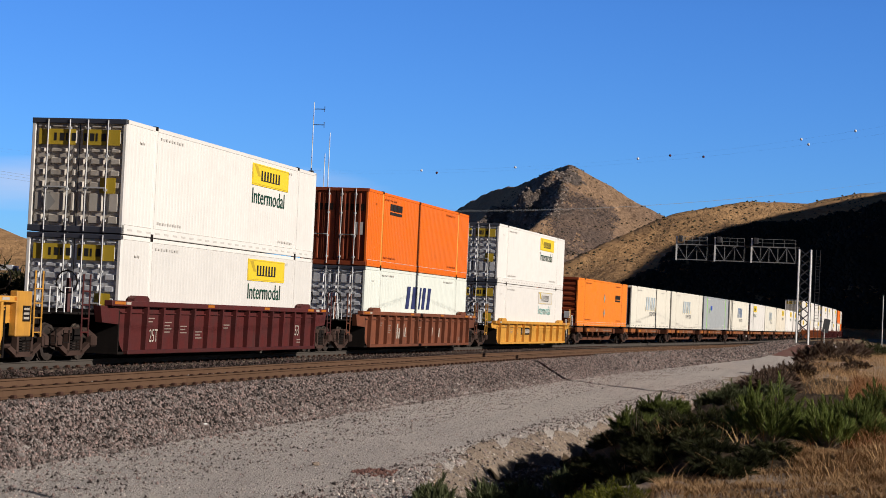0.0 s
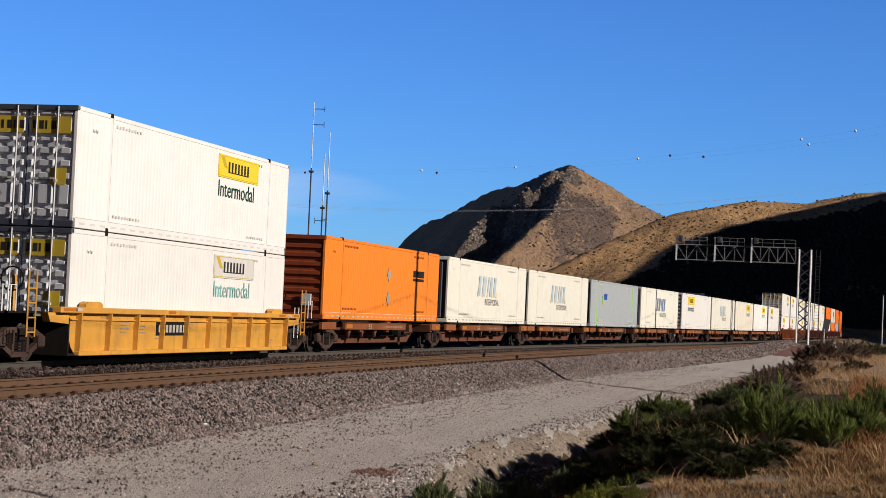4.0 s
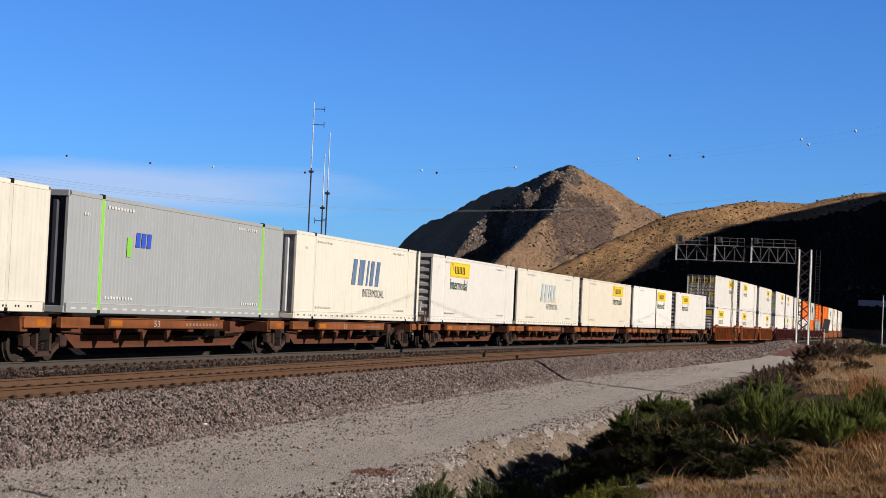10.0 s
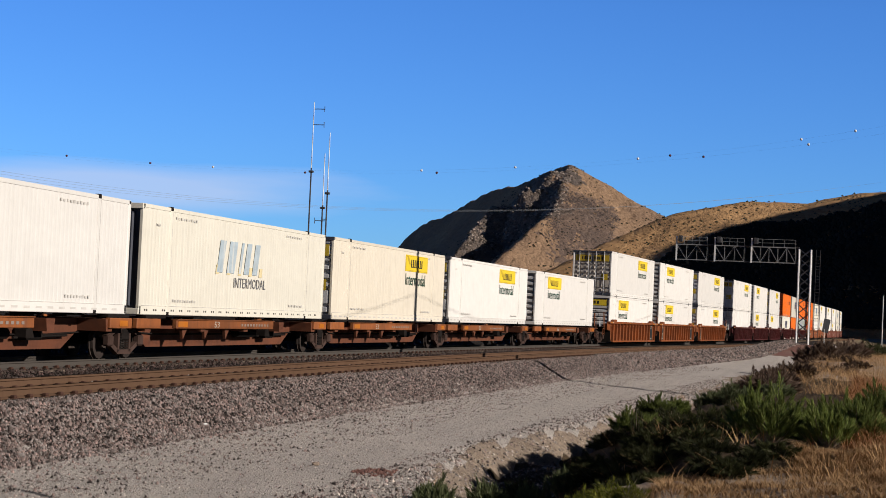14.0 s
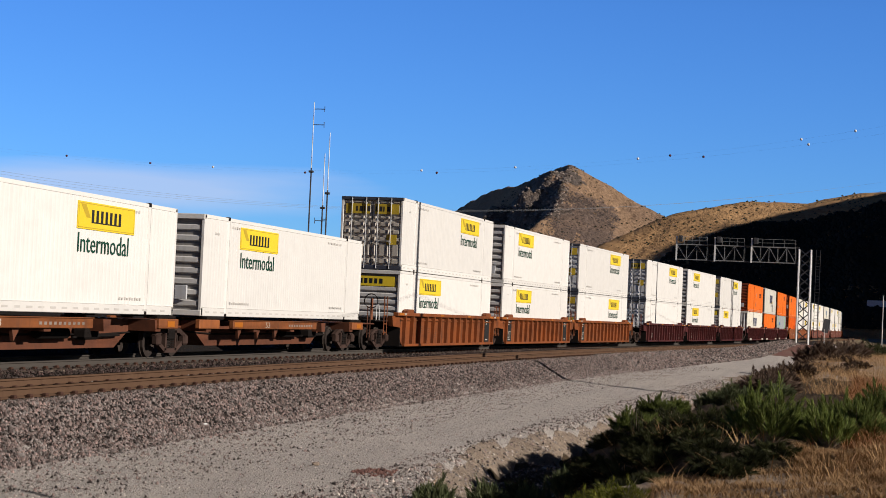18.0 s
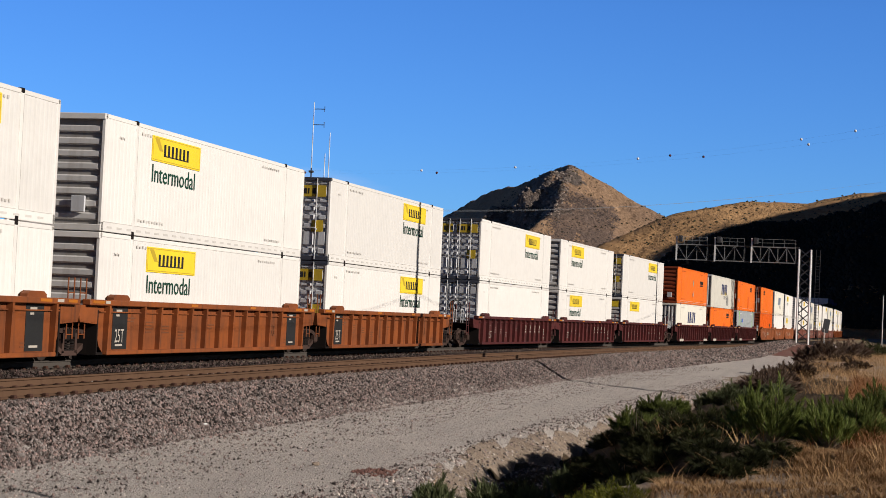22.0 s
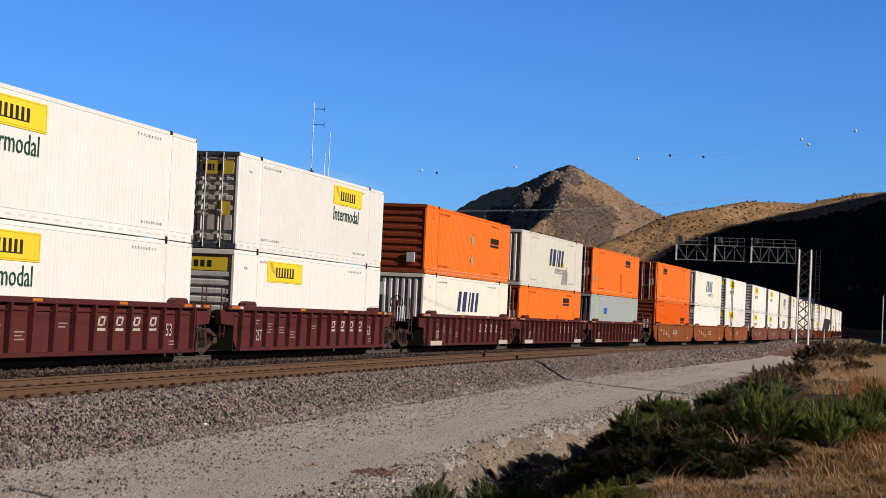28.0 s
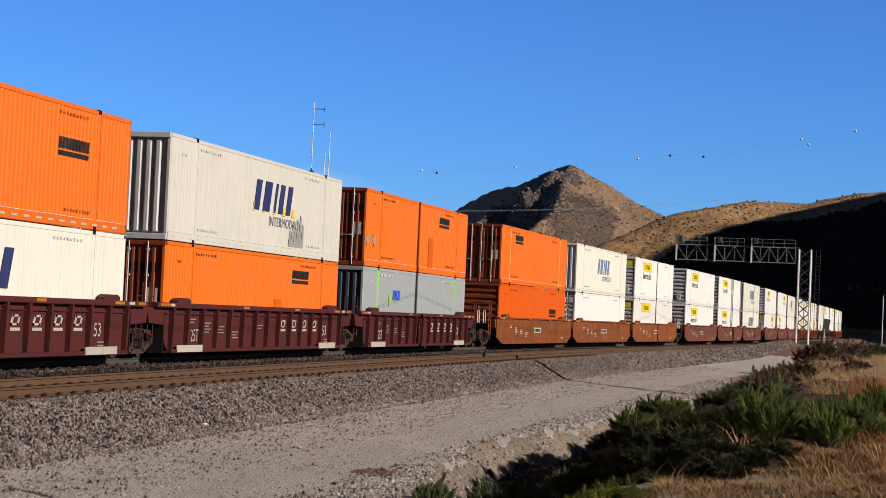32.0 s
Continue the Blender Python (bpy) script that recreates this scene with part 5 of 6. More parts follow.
    if "load" in marks and not ("panel" in marks and front):
        part("lettering", lettering("25T", 0.56, 0.34, PALE_MARK), None, root, "pale stencilled lettering", m=Matrix.Translation((1.437, 0.86 if "panel" in marks else 1.80, 0.45)))
        part("lettering", lettering("53", 0.42, 0.34, RUST_INK if "panel" in marks else PALE_MARK), None, root, "pale stencilled lettering", m=Matrix.Translation((1.437, 14.12 if "panel" not in marks else 12.95, 0.60)))
    if "blocks" in marks:
        for i in range(4):
            a = 9.60 + i * 1.1125
            so = Solid()
            for b, w, z0, z1 in ((0.0, 0.11, 0.86, 1.10), (0.0, 0.42, 0.86, 0.91), (0.10, 0.42, 1.05, 1.10), (0.33, 0.10, 0.86, 1.10)):
                sl = (z1 - z0) * 0.45
                so.add([(xs + 0.004, a + b, z0), (xs + 0.004, a + b + w, z0), (xs + 0.004, a + b + w + sl, z1), (xs + 0.004, a + b + sl, z1)], [(0, 1, 2, 3)])
            part("logo", so, PALE_MARK, root, "pale slanted mark")
            part("logo", Solid().add([(xs + 0.004, a + 0.02, 0.74), (xs + 0.004, a + 0.52, 0.74), (xs + 0.004, a + 0.52, 0.81), (xs + 0.004, a + 0.02, 0.81)], [(0, 1, 2, 3)]), PALE_MARK, root)
        for a, w in ((0.5, 1.9), (13.4, 1.9)) if "strip" in marks else ():
            part("white_sill_strip", Solid().box(1.540, 1.572, a, a + w, 0.17, 0.36), PALE_MARK, root, "scuffed white strip")
    so = Solid()
    for a, z, n in ((1.65, 1.05, 2), (2.85, 0.95, 4), (3.98, 0.85, 3), (5.15, 0.7, 3), (7.4, 0.9, 2), (14.4, 0.45, 2)):
        for k in range(n):
            so.box(xs - 0.002, xs + 0.004, a, a + 0.5 - 0.12 * (k % 2), z - k * 0.085, z - k * 0.085 + 0.03)
    tagged(part("stencilling", so, RUST_INK if "panel" in marks else DULL_MARK if style == "ribbed" else FADED_INK, root), kind="stuff")
    if "plate" in marks:
        part("name_plate", Solid().box(1.495, 1.506, 7.3, 9.0, 0.72, 1.0), PALE_MARK, root, "pale nameplate with plain bars")
        part("plate_mark", bars(7.4, 8.9, 0.78, 0.94, 5, 1.510, 0.0, 0.3), UNDER, root)
    if "dark_plate" in marks:
        part("name_plate", Solid().box(1.415, 1.436, 5.2, 7.5, 0.62, 0.98), UNDER, root, "black plate with plain pale bars")
        part("plate_mark", bars(5.35, 7.35, 0.70, 0.90, 8, 1.440, 0.0, 0.35), PALE_MARK, root)
        for top in [c for c in root.children if c.name.split(".")[0] in ("side_wall", "top_chord", "container_guide", "reflector", "end_sill", "bulkhead")]:
            for ob in (top, *top.children):
                for vx in ob.data.vertices:
                    if vx.co.z > 1.0:
                        vx.co.z -= 0.20
    if "rear_box" in marks:
        part("control_box", Solid().box(1.42, 1.60, y1 + 0.20, y1 + 0.95, 0.62, 1.62, 0.02), paint_m, root, "yellow control box at the wagon's end")
        part("data_panel", Solid().box(1.60, 1.606, y1 + 0.50, y1 + 0.88, 0.95, 1.30), UNDER, root, "black data panel")
        for k in range(3):
            part("stencil_line", Solid().box(1.606, 1.609, y1 + 0.55, y1 + 0.82, 1.0 + k * 0.10, 1.05 + k * 0.10), PALE_MARK, root)
    if "chalk" in marks:
        for a in (4.2, 5.1, 6.9, 9.4, 10.6):
            part("graffiti", bars(a, a + 0.55, 0.45 + 0.1 * (a % 2), 1.05, 2, xs + 0.003, 0.06, 0.45, 0.3), PALE_MARK, root, "scratched pale markings")
    return root


def spine_wagon(front, rear, label):
    """One skeleton unit: a centre beam with cross arms that carry one container."""
    root = tagged(new("spine_wagon"), label, "freight wagon", "wagons of the train")
    yf, yr = 3.4 if front else 2.3, 12.6 if rear else 13.9
    bm = Solid().extrude([(-0.9, 0.80), (yf - 1.1, 0.80), (yf, 0.27), (yr, 0.27), (yr + 1.1, 0.80), (17.0, 0.80), (17.0, 1.02), (-0.9, 1.02)], -0.58, 0.58)
    part("centre_beam", bm, SPINE, root, "brown box-section centre beam")
    for y in (0.55, 4.6, 8.2, 11.6, 15.0):
        so = Solid().extrude([(y - 0.18, 0.72), (y + 0.18, 0.72), (y + 0.24, 1.02), (y - 0.24, 1.02)], -1.35, 1.35)
        part("cross_arm", so, SPINE, root)
    for sgn in (-1, 1):
        lo, hi = sorted((sgn * 1.28, sgn * 1.42))
        part("side_sill", Solid().box(lo, hi, 2.4, 10.6, 0.80, 1.04, 0.015).box(lo - 0.03, hi + 0.03, 2.4, 10.6, 1.04, 1.06), SILL, root, "rust-brown side sill")
        part("side_sill", Solid().box(lo, hi, -0.35, 1.25, 0.80, 1.06, 0.015), SILL, root)
        part("side_sill", Solid().box(lo, hi, 14.9, 16.3, 0.80, 1.06, 0.015), SILL, root)
        for yy in (0.45, 14.95):
            part("container_seat", Solid().box(*sorted((sgn * 1.02, sgn * 1.34)), yy, yy + 1.35, 1.06, 1.15, 0.02), UNDER, root)
        for yy in (3.2, 4.9, 6.6):
            so = Solid().extrude([(yy, 0.50), (yy + 0.30, 0.80), (yy - 0.10, 0.80)], *sorted((sgn * 1.22, sgn * 1.30)))
            part("gusset", so, SPINE, root)
    # amber pieces painted here as sunlit patches of the sill's orange
    for yy, w, mt in ((2.5, 0.7, OCHRE), (15.5, 0.5, OCHRE)):
        part("reflector", Solid().box(1.418, 1.428, yy, yy + w, 0.85, 1.0), mt, root, "amber reflector")
    tagged(part("stencilling", bars(7.6, 10.2, 0.88, 0.95, 10, 1.426, 0.0, 0.45), DULL_MARK, root), kind="stuff")
    part("lettering", lettering("53", 0.42, 0.17, PALE_MARK), None, root, "pale stencilled lettering", m=Matrix.Translation((1.426, 5.3, 0.84)))
    uw = Solid().box(0.60, 1.0, 11.2, 12.0, 0.50, 0.80, 0.06).tube([(0.72, 11.0, 0.55), (0.72, 13.9, 0.6)], 0.03, 6).tube([(0.80, 8.8, 0.66), (0.80, 10.4, 0.66)], 0.14, 10)
    part("brake_gear", uw, UNDER, root, "grimy air tank and brake gear")
    part("air_pipe", Solid().tube([(0.55, -0.6, 0.72), (0.64, 3, 0.62), (0.64, 13, 0.62), (0.55, 16.8, 0.72)], 0.025, 5), UNDER, root)
    if front:
        part("end_platform", Solid().box(-1.2, 1.2, -2.9, -0.7, 1.0, 1.05, 0.01).box(-0.4, 0.4, -3.1, -0.7, 0.75, 1.0, 0.02), SPINE, root)
        rod(root, [(1.15, -2.6, 0.5), (1.15, -2.6, 1.5), (1.15, -2.2, 1.5), (1.15, -2.2, 0.5)], 0.02, GALV)
        part("coupler", Solid().box(-0.16, 0.16, -3.6, -3.0, 0.72, 0.98, 0.04), TRUCK, root)
        bogie(root, 1.2)
    if rear:
        part("end_platform", Solid().box(-1.2, 1.2, 16.6, 18.6, 1.0, 1.05, 0.01).box(-0.4, 0.4, 16.6, 18.9, 0.75, 1.0, 0.02), SPINE, root)
        part("coupler", Solid().box(-0.16, 0.16, 18.8, 19.3, 0.72, 0.98, 0.04), TRUCK, root)
        rod(root, [(1.15, 18.2, 0.5), (1.15, 18.2, 1.7), (1.15, 17.8, 1.7), (1.15, 17.8, 0.5)], 0.02, SPINE)
        bogie(root, 15.0)
    else:
        bogie(root, 16.62)
    return root


WAGON_PAINT = {"maroon": MAROON, "red_brown": RUST_BROWN, "yellow": YELLOW_CAR, "rust": RUST, "brown": RUST, "dull_maroon": RED_BROWN}
WAGON_LABEL = {"maroon": "maroon well wagon with ribbed sides and pale stencils", "red_brown": "faded red-brown well wagon with scratched markings", "yellow": "yellow short-ribbed well wagon with grimy ends",
               "rust": "rusty orange well wagon with ribbed sides", "brown": "orange-brown well wagon with smooth sides", "dull_maroon": "dull red-brown well wagon with smooth sides",
               "spine": "rust-brown skeleton wagon with grimy bogies"}
# place of the container's front along the train, wagon, own bogie in front, at the rear, lower and upper container
TRAIN = [
    (20.6, "yellow", True, True, None, None),
    (43.5, "maroon", True, True, "white_doors", "white_doors_dusty"),
    (66.15, "red_brown", True, True, "pale_doors", "orange_doors"),
    (88.5, "yellow", True, True, "white_doors_faded", "white_doors"),
    (109.05, "spine", True, False, "amber_nose", None),
    (126.9, "spine", False, False, "cream_pale", None),
    (143.8, "spine", False, False, "cream_pale", None),
    (161.0, "spine", False, False, "grey_striped", None),
    (178.6, "spine", False, True, "cream_faded", None),
    (196.9, "spine", True, False, "white_nose", None),
    (213.9, "spine", False, False, "cream_pale", None),
    (231.1, "spine", False, False, "beige_doors", None),
    (248.3, "spine", False, False, "white_doors", None),
    (266.6, "spine", False, True, "white_nose", None),
    (288.3, "rust", True, False, "white_nose_sign", "white_doors_dusty"),
    (307.1, "rust", False, False, "white_nose", "white_nose"),
    (326.3, "rust", False, True, "white_doors", "white_doors"),
    (349.7, "maroon", True, False, "white_plain", "white_doors"),
    (368.6, "maroon", False, False, "white_nose", "white_nose"),
    (388.3, "maroon", False, True, "white_nose_only", "white_doors_dusty"),
    (411.1, "maroon", True, False, "cream_low", "orange_nose"),
    (430.0, "maroon", False, False, "orange_doors_right", "cream_navy"),
    (449.4, "maroon", False, True, "grey_striped", "orange_doors_right"),
    (472.7, "brown", True, False, "deep_orange_nose", "orange_doors"),
    (491.8, "brown", False, False, "white_plain", "cream_faded"),
    (511.4, "brown", False, True, "white_nose_only", "white_nose_sign"),
    (534.2, "dull_maroon", True, False, "white_nose", "white_nose"),
    (553.6, "dull_maroon", False, False, "white_nose", "white_nose"),
    (573.0, "dull_maroon", False, True, "cream_low", "cream_faded"),
    (596.5, "dull_maroon", True, False, "white_doors", "white_nose"),
    (616.1, "dull_maroon", False, False, "white_nose", "white_doors"),
    (635.4, "dull_maroon", False, True, "white_plain", "cream_faded"),
    (658.9, "rust", True, False, "white_doors", "white_doors"),
    (678.3, "rust", False, False, "white_nose", "white_nose"),
    (697.8, "rust", False, True, "white_doors", "white_nose"),
    (721.1, "maroon", True, False, "cream_low", "white_doors"),
    (740.5, "maroon", False, False, "white_nose", "white_nose"),
    (759.9, "maroon", False, True, "white_plain", "white_doors"),
    (783.3, "rust", True, False, "white_doors", "white_nose"),
    (802.8, "rust", False, False, "white_nose", "white_doors"),
    (822.1, "rust", False, True, "white_doors", "white_doors"),
    (845.5, "maroon", True, False, "white_nose", "white_doors"),
    (864.9, "maroon", False, True, "white_doors", "white_doors"),
]
WELL_FLOOR, SPINE_TOP = 0.26, 1.16
MOVERS = []                            # (thing, place along the train, height)
FIRST = {}


def lay(key, make, u, z):
    """The first of a kind is built, its repeats are copied."""
    if key not in FIRST:
        FIRST[key] = make()
        ob = FIRST[key]
        ob.matrix_basis = line_pose(u, z)
    else:
        ob = copy_thing(FIRST[key], line_pose(u, z))
    MOVERS.append((ob, u, z))


def well_marks(kind, i):
    if kind == "maroon":
        return ("load", "blocks", "strip") if i > 19 else ("load", "blocks") if i > 3 else ("load",)
    return {"rust": ("load", "panel"), "red_brown": ("chalk",), "yellow": ("dark_plate",) if i else ("rear_box",), "brown": ("plate",), "dull_maroon": ("plate",)}[kind]


for i, (u, wagon, fr, re, lower, upper) in enumerate(TRAIN):
    if wagon == "spine":
        lay(("spine", fr, re), lambda: spine_wagon(fr, re, WAGON_LABEL["spine"]), u, 0.0)
        base = SPINE_TOP
    else:
        mk = well_marks(wagon, i)
        lay((wagon, fr, re, mk), lambda: well_wagon(WAGON_PAINT[wagon], "smooth" if wagon in ("brown", "dull_maroon") else "ribbed", fr, re, mk, WAGON_LABEL[wagon]), u, 0.0)
        base = WELL_FLOOR
    if lower:
        lay(lower, lambda: container(lower, KIND_LABEL[lower]), u, base)
    if upper:
        lay(upper, lambda: container(upper, KIND_LABEL[upper]), u, base + CH + 0.028)

# ---- signal bridge, masts, poles, wires ----


def strut(so, p, q, r):
    so.tube([p, q], r, 4)


def signal_bridge():
    """A lattice mast with a cantilever of two trusses over both tracks, signal cages above."""
    root = tagged(new("signal_gantry"), "white lattice signal mast with cantilever over the tracks", "signal gantry")
    base = on_line(178, 7.70)
    root.matrix_basis = pose(base.x, base.y, -0.45, 0, 0, -3)
    w, top = 1.12, 9.6
    for x in (0.0, w):
        for y in (0.0, w):
            part("mast_leg", Solid().tube([(x, y, 0), (x, y, top)], 0.09, 10), GALV if y == 0 else DARK_STEEL, root, "white mast leg")
    n = 11
    for y in (0.0, w):
        for i in range(n):
            a, b = i * top / n, (i + 1) * top / n
            so = Solid()
            strut(so, (0.05, y, a), (w - 0.05, y, b), 0.035)
            strut(so, (w - 0.05, y, a), (0.05, y, b), 0.035)
            part("cross_brace", so, DARK_STEEL, root)
    for x in (0.0, w):
        so = Solid()
        for i in range(n):
            strut(so, (x, 0.05, i * top / n), (x, w - 0.05, (i + 1) * top / n), 0.04)
        part("side_brace", so, DARK_STEEL, root)
    ld = Solid()
    for dx in (0, 0.4):
        strut(ld, (w + 0.45 + dx, 0.5, 0.4), (w + 0.45 + dx, 0.5, top), 0.03)
    for i in range(28):
        strut(ld, (w + 0.45, 0.5, 0.6 + i * 0.31), (w + 0.85, 0.5, 0.6 + i * 0.31), 0.02)
    part("ladder", ld, DARK_STEEL, root, "dark access ladder")
    part("foundation", Solid().box(-0.4, w + 0.4, -0.4, w + 0.4, -0.9, 0.12, 0.05), GALV, root, "concrete footing")
    lo, hi, reach = 8.25, 9.7, -11.7
    for y in (0.0, w):
        mt = GANTRY_GREY if y == 0 else DARK_STEEL
        for x0, x1, n in ((reach, -8.75, 3), (-8.0, -5.2, 3), (-4.5, -0.35, 5)):
            for z in (lo, hi):
                part("truss_chord", Solid().box(x0, x1, y - 0.05, y + 0.05, z - 0.035, z + 0.035), mt, root)
            xs = np.linspace(x0, x1, n + 1)
            for i, x in enumerate(xs):
                part("truss_post", Solid().tube([(x, y, lo), (x, y, hi)], 0.027, 4), mt, root)
                if i < n:
                    part("truss_diagonal", Solid().tube([(x, y, lo if i % 2 else hi), (xs[i + 1], y, hi if i % 2 else lo)], 0.027, 4), mt, root)
    for z in (lo, hi):
        part("back_chord", Solid().box(reach, 0, w / 2 - 0.06, w / 2 + 0.06, z - 0.06, z + 0.06), DARK_STEEL, root, "dark main beam")
    deck = Solid().box(reach, 0, 0.05, w - 0.05, hi + 0.05, hi + 0.09)
    part("walkway", deck, DARK_STEEL, root)
    for x0, x1 in ((reach, -8.75), (-8.0, -5.2), (-4.5, -0.35)):
        so = Solid()
        for z in (hi + 0.40, hi + 0.75):
            strut(so, (x0, 0.0, z), (x1, 0.0, z), 0.022)
        for k in range(5):
            xk = x0 + (x1 - x0) * k / 4
            strut(so, (xk, 0.0, hi), (xk, 0.0, hi + 0.75), 0.022)
        part("cage_railing", so, GANTRY_GREY, root, "grey walkway railing")
        part("cage_post", Solid().box(x0 - 0.07, x0 + 0.07, -0.12, 0.02, lo - 0.1, hi + 0.8), GALV, root, "pale hanger post")
        hd = Solid().box(x0 + 0.18, x0 + 0.62, -0.30, -0.02, hi + 0.25, hi + 0.85, 0.05)
        head = part("signal_head", hd, DARK_STEEL, root, "black signal head")
        part("hood", Solid().tube([(x0 + 0.40, -0.30, hi + 0.6), (x0 + 0.40, -0.55, hi + 0.58)], 0.15, 10), DARK_STEEL, head)
    return root


signal_bridge()


def antenna(x, y, height, arms, label, upper=None):
    base_z = -1.1
    root = tagged(new("antenna_mast"), label, "antenna mast", "radio masts")
    root.matrix_basis = pose(x, y, base_z, 0, 0, 0)
    part("mast_tube", Solid().tube([(0, 0, 0), (0, 0, height * 0.72)], 0.075, 8, 0.85), DARK_STEEL, root, "dark steel tube")
    part("top_tube", Solid().tube([(0, 0, height * 0.72), (0, 0, height)], 0.045, 6, 0.8), GALV, root, "thin pale top tube")
    for z, w in arms:
        so = Solid().tube([(0, 0, z), (w, 0, z)], 0.035, 5)
        so.tube([(w, 0, z - 0.25), (w, 0, z + 0.25)], 0.03, 5)
        part("antenna_arm", so, DARK_STEEL, root)
    part("clamp", Solid().box(-0.2, 0.2, -0.15, 0.15, height * 0.70, height * 0.70 + 0.18, 0.03), DARK_STEEL, root)
    return root


antenna(-24.35, 150, 20.2, ((19.6, 0.95), (18.25, 0.95)), "tall slim radio mast with two side arms")
antenna(-23.2, 150, 15.8, ((10.2, 0.4),), "shorter dark radio mast with a bracket")
antenna(-22.55, 149, 17.5, ((10.0, -1.0),), "slim whip antenna mast behind the train")

post = tagged(new("trackside_sign"), "black rectangular sign on a thin grey post", "sign")
post.matrix_basis = pose(18.95, 230, -0.9, 0, 0, 8)
part("sign_post", Solid().tube([(0, 0, -0.1), (0, 0, 2.6)], 0.06, 6), STEEL, post)
part("sign_board", Solid().box(-0.42, 0.36, -0.05, 0.0, 2.2, 3.9, 0.015), DARK_STEEL, post, "black board", m=pose(-0.3, 0, 0, 0, 10, 0))
q = Vector((25.0, 200, 0))
pole = thing("marker_pole", Solid().tube([(0, 0, -0.5), (0, 0, 6.6)], 0.06, 8, 0.8), STEEL, "thin white pole beside the far bend", "pole", m=pose(q.x, q.y, -1.1))
wz = thing("trackside_box", Solid().box(-0.25, 0.25, -0.2, 0.2, 0, 0.5, 0.03), DARK_STEEL, "small dark equipment box on the ground", "equipment box", m=pose(*on_line(140, 11.9, -0.95)))

# wooden line poles on the sunny side of the road; their shadows cross the train


def pole_foot(s):
    tgt, k = on_line(s, 1.3), 20.5 / math.cos(radians(SUN_EL))
    return tgt.x + SUN_DIR.x * k, tgt.y + SUN_DIR.y * k


for s, r in ((23.9, 0.07), (73.5, 0.34), (136.7, 0.34), (200.0, 0.34)):
    x, y = pole_foot(s)
    root = tagged(new("utility_pole"), "tall wooden utility pole with cross-arm", "utility pole", "line of utility poles")
    root.matrix_basis = pose(x, y, -0.6, 0, 0, 4)
    part("shaft", Solid().tube([(0, 0, 0), (0, 0, 17.5)], r, 8, 0.35), WOOD_POLE, root, "tarred wooden shaft")
    part("cross_arm", Solid().box(-1.2, 1.2, -0.06, 0.06, 16.5, 16.64), WOOD_POLE, root)


def cable(name, pts, sag, r, label, n=24, group="overhead wires"):
    so = Solid()
    for a, b in zip(pts[:-1], pts[1:]):
        a, b = Vector(a), Vector(b)
        so.tube([a.lerp(b, t) - Vector((0, 0, sag * 4 * t * (1 - t))) for t in np.linspace(0, 1, n)], r, 4)
    return thing(name, so, WIRE, label, "cable", group)


cable("telephone_cable", [(*pole_foot(s), 11.0) for s in (-29.0, 23.9, 73.5, 136.7, 200.0)], 1.5, 0.012, "dark sagging telephone cable")


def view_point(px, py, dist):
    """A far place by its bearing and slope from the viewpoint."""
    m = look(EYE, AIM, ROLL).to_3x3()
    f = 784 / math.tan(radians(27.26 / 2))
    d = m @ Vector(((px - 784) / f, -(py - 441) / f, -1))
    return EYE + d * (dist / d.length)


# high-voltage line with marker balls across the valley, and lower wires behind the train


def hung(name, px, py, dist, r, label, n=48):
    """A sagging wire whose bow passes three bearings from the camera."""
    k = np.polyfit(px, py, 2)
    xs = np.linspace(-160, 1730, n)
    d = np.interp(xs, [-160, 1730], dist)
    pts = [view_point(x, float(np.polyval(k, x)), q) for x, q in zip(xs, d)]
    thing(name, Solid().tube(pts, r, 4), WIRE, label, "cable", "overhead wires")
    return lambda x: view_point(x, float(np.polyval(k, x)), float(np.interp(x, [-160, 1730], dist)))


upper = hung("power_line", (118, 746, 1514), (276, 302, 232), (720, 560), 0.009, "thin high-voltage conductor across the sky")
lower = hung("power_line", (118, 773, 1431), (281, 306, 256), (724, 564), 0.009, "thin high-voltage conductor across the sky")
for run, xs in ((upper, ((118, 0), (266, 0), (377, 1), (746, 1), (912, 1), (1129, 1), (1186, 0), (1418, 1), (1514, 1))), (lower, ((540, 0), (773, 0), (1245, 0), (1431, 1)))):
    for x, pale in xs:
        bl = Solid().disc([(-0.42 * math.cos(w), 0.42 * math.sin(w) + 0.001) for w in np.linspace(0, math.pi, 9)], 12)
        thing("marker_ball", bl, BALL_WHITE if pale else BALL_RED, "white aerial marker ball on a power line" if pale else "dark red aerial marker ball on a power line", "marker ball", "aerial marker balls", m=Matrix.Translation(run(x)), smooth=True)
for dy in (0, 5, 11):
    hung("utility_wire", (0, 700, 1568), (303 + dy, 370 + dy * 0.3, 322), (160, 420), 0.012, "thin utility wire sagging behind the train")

# ---- plants beside the road ----


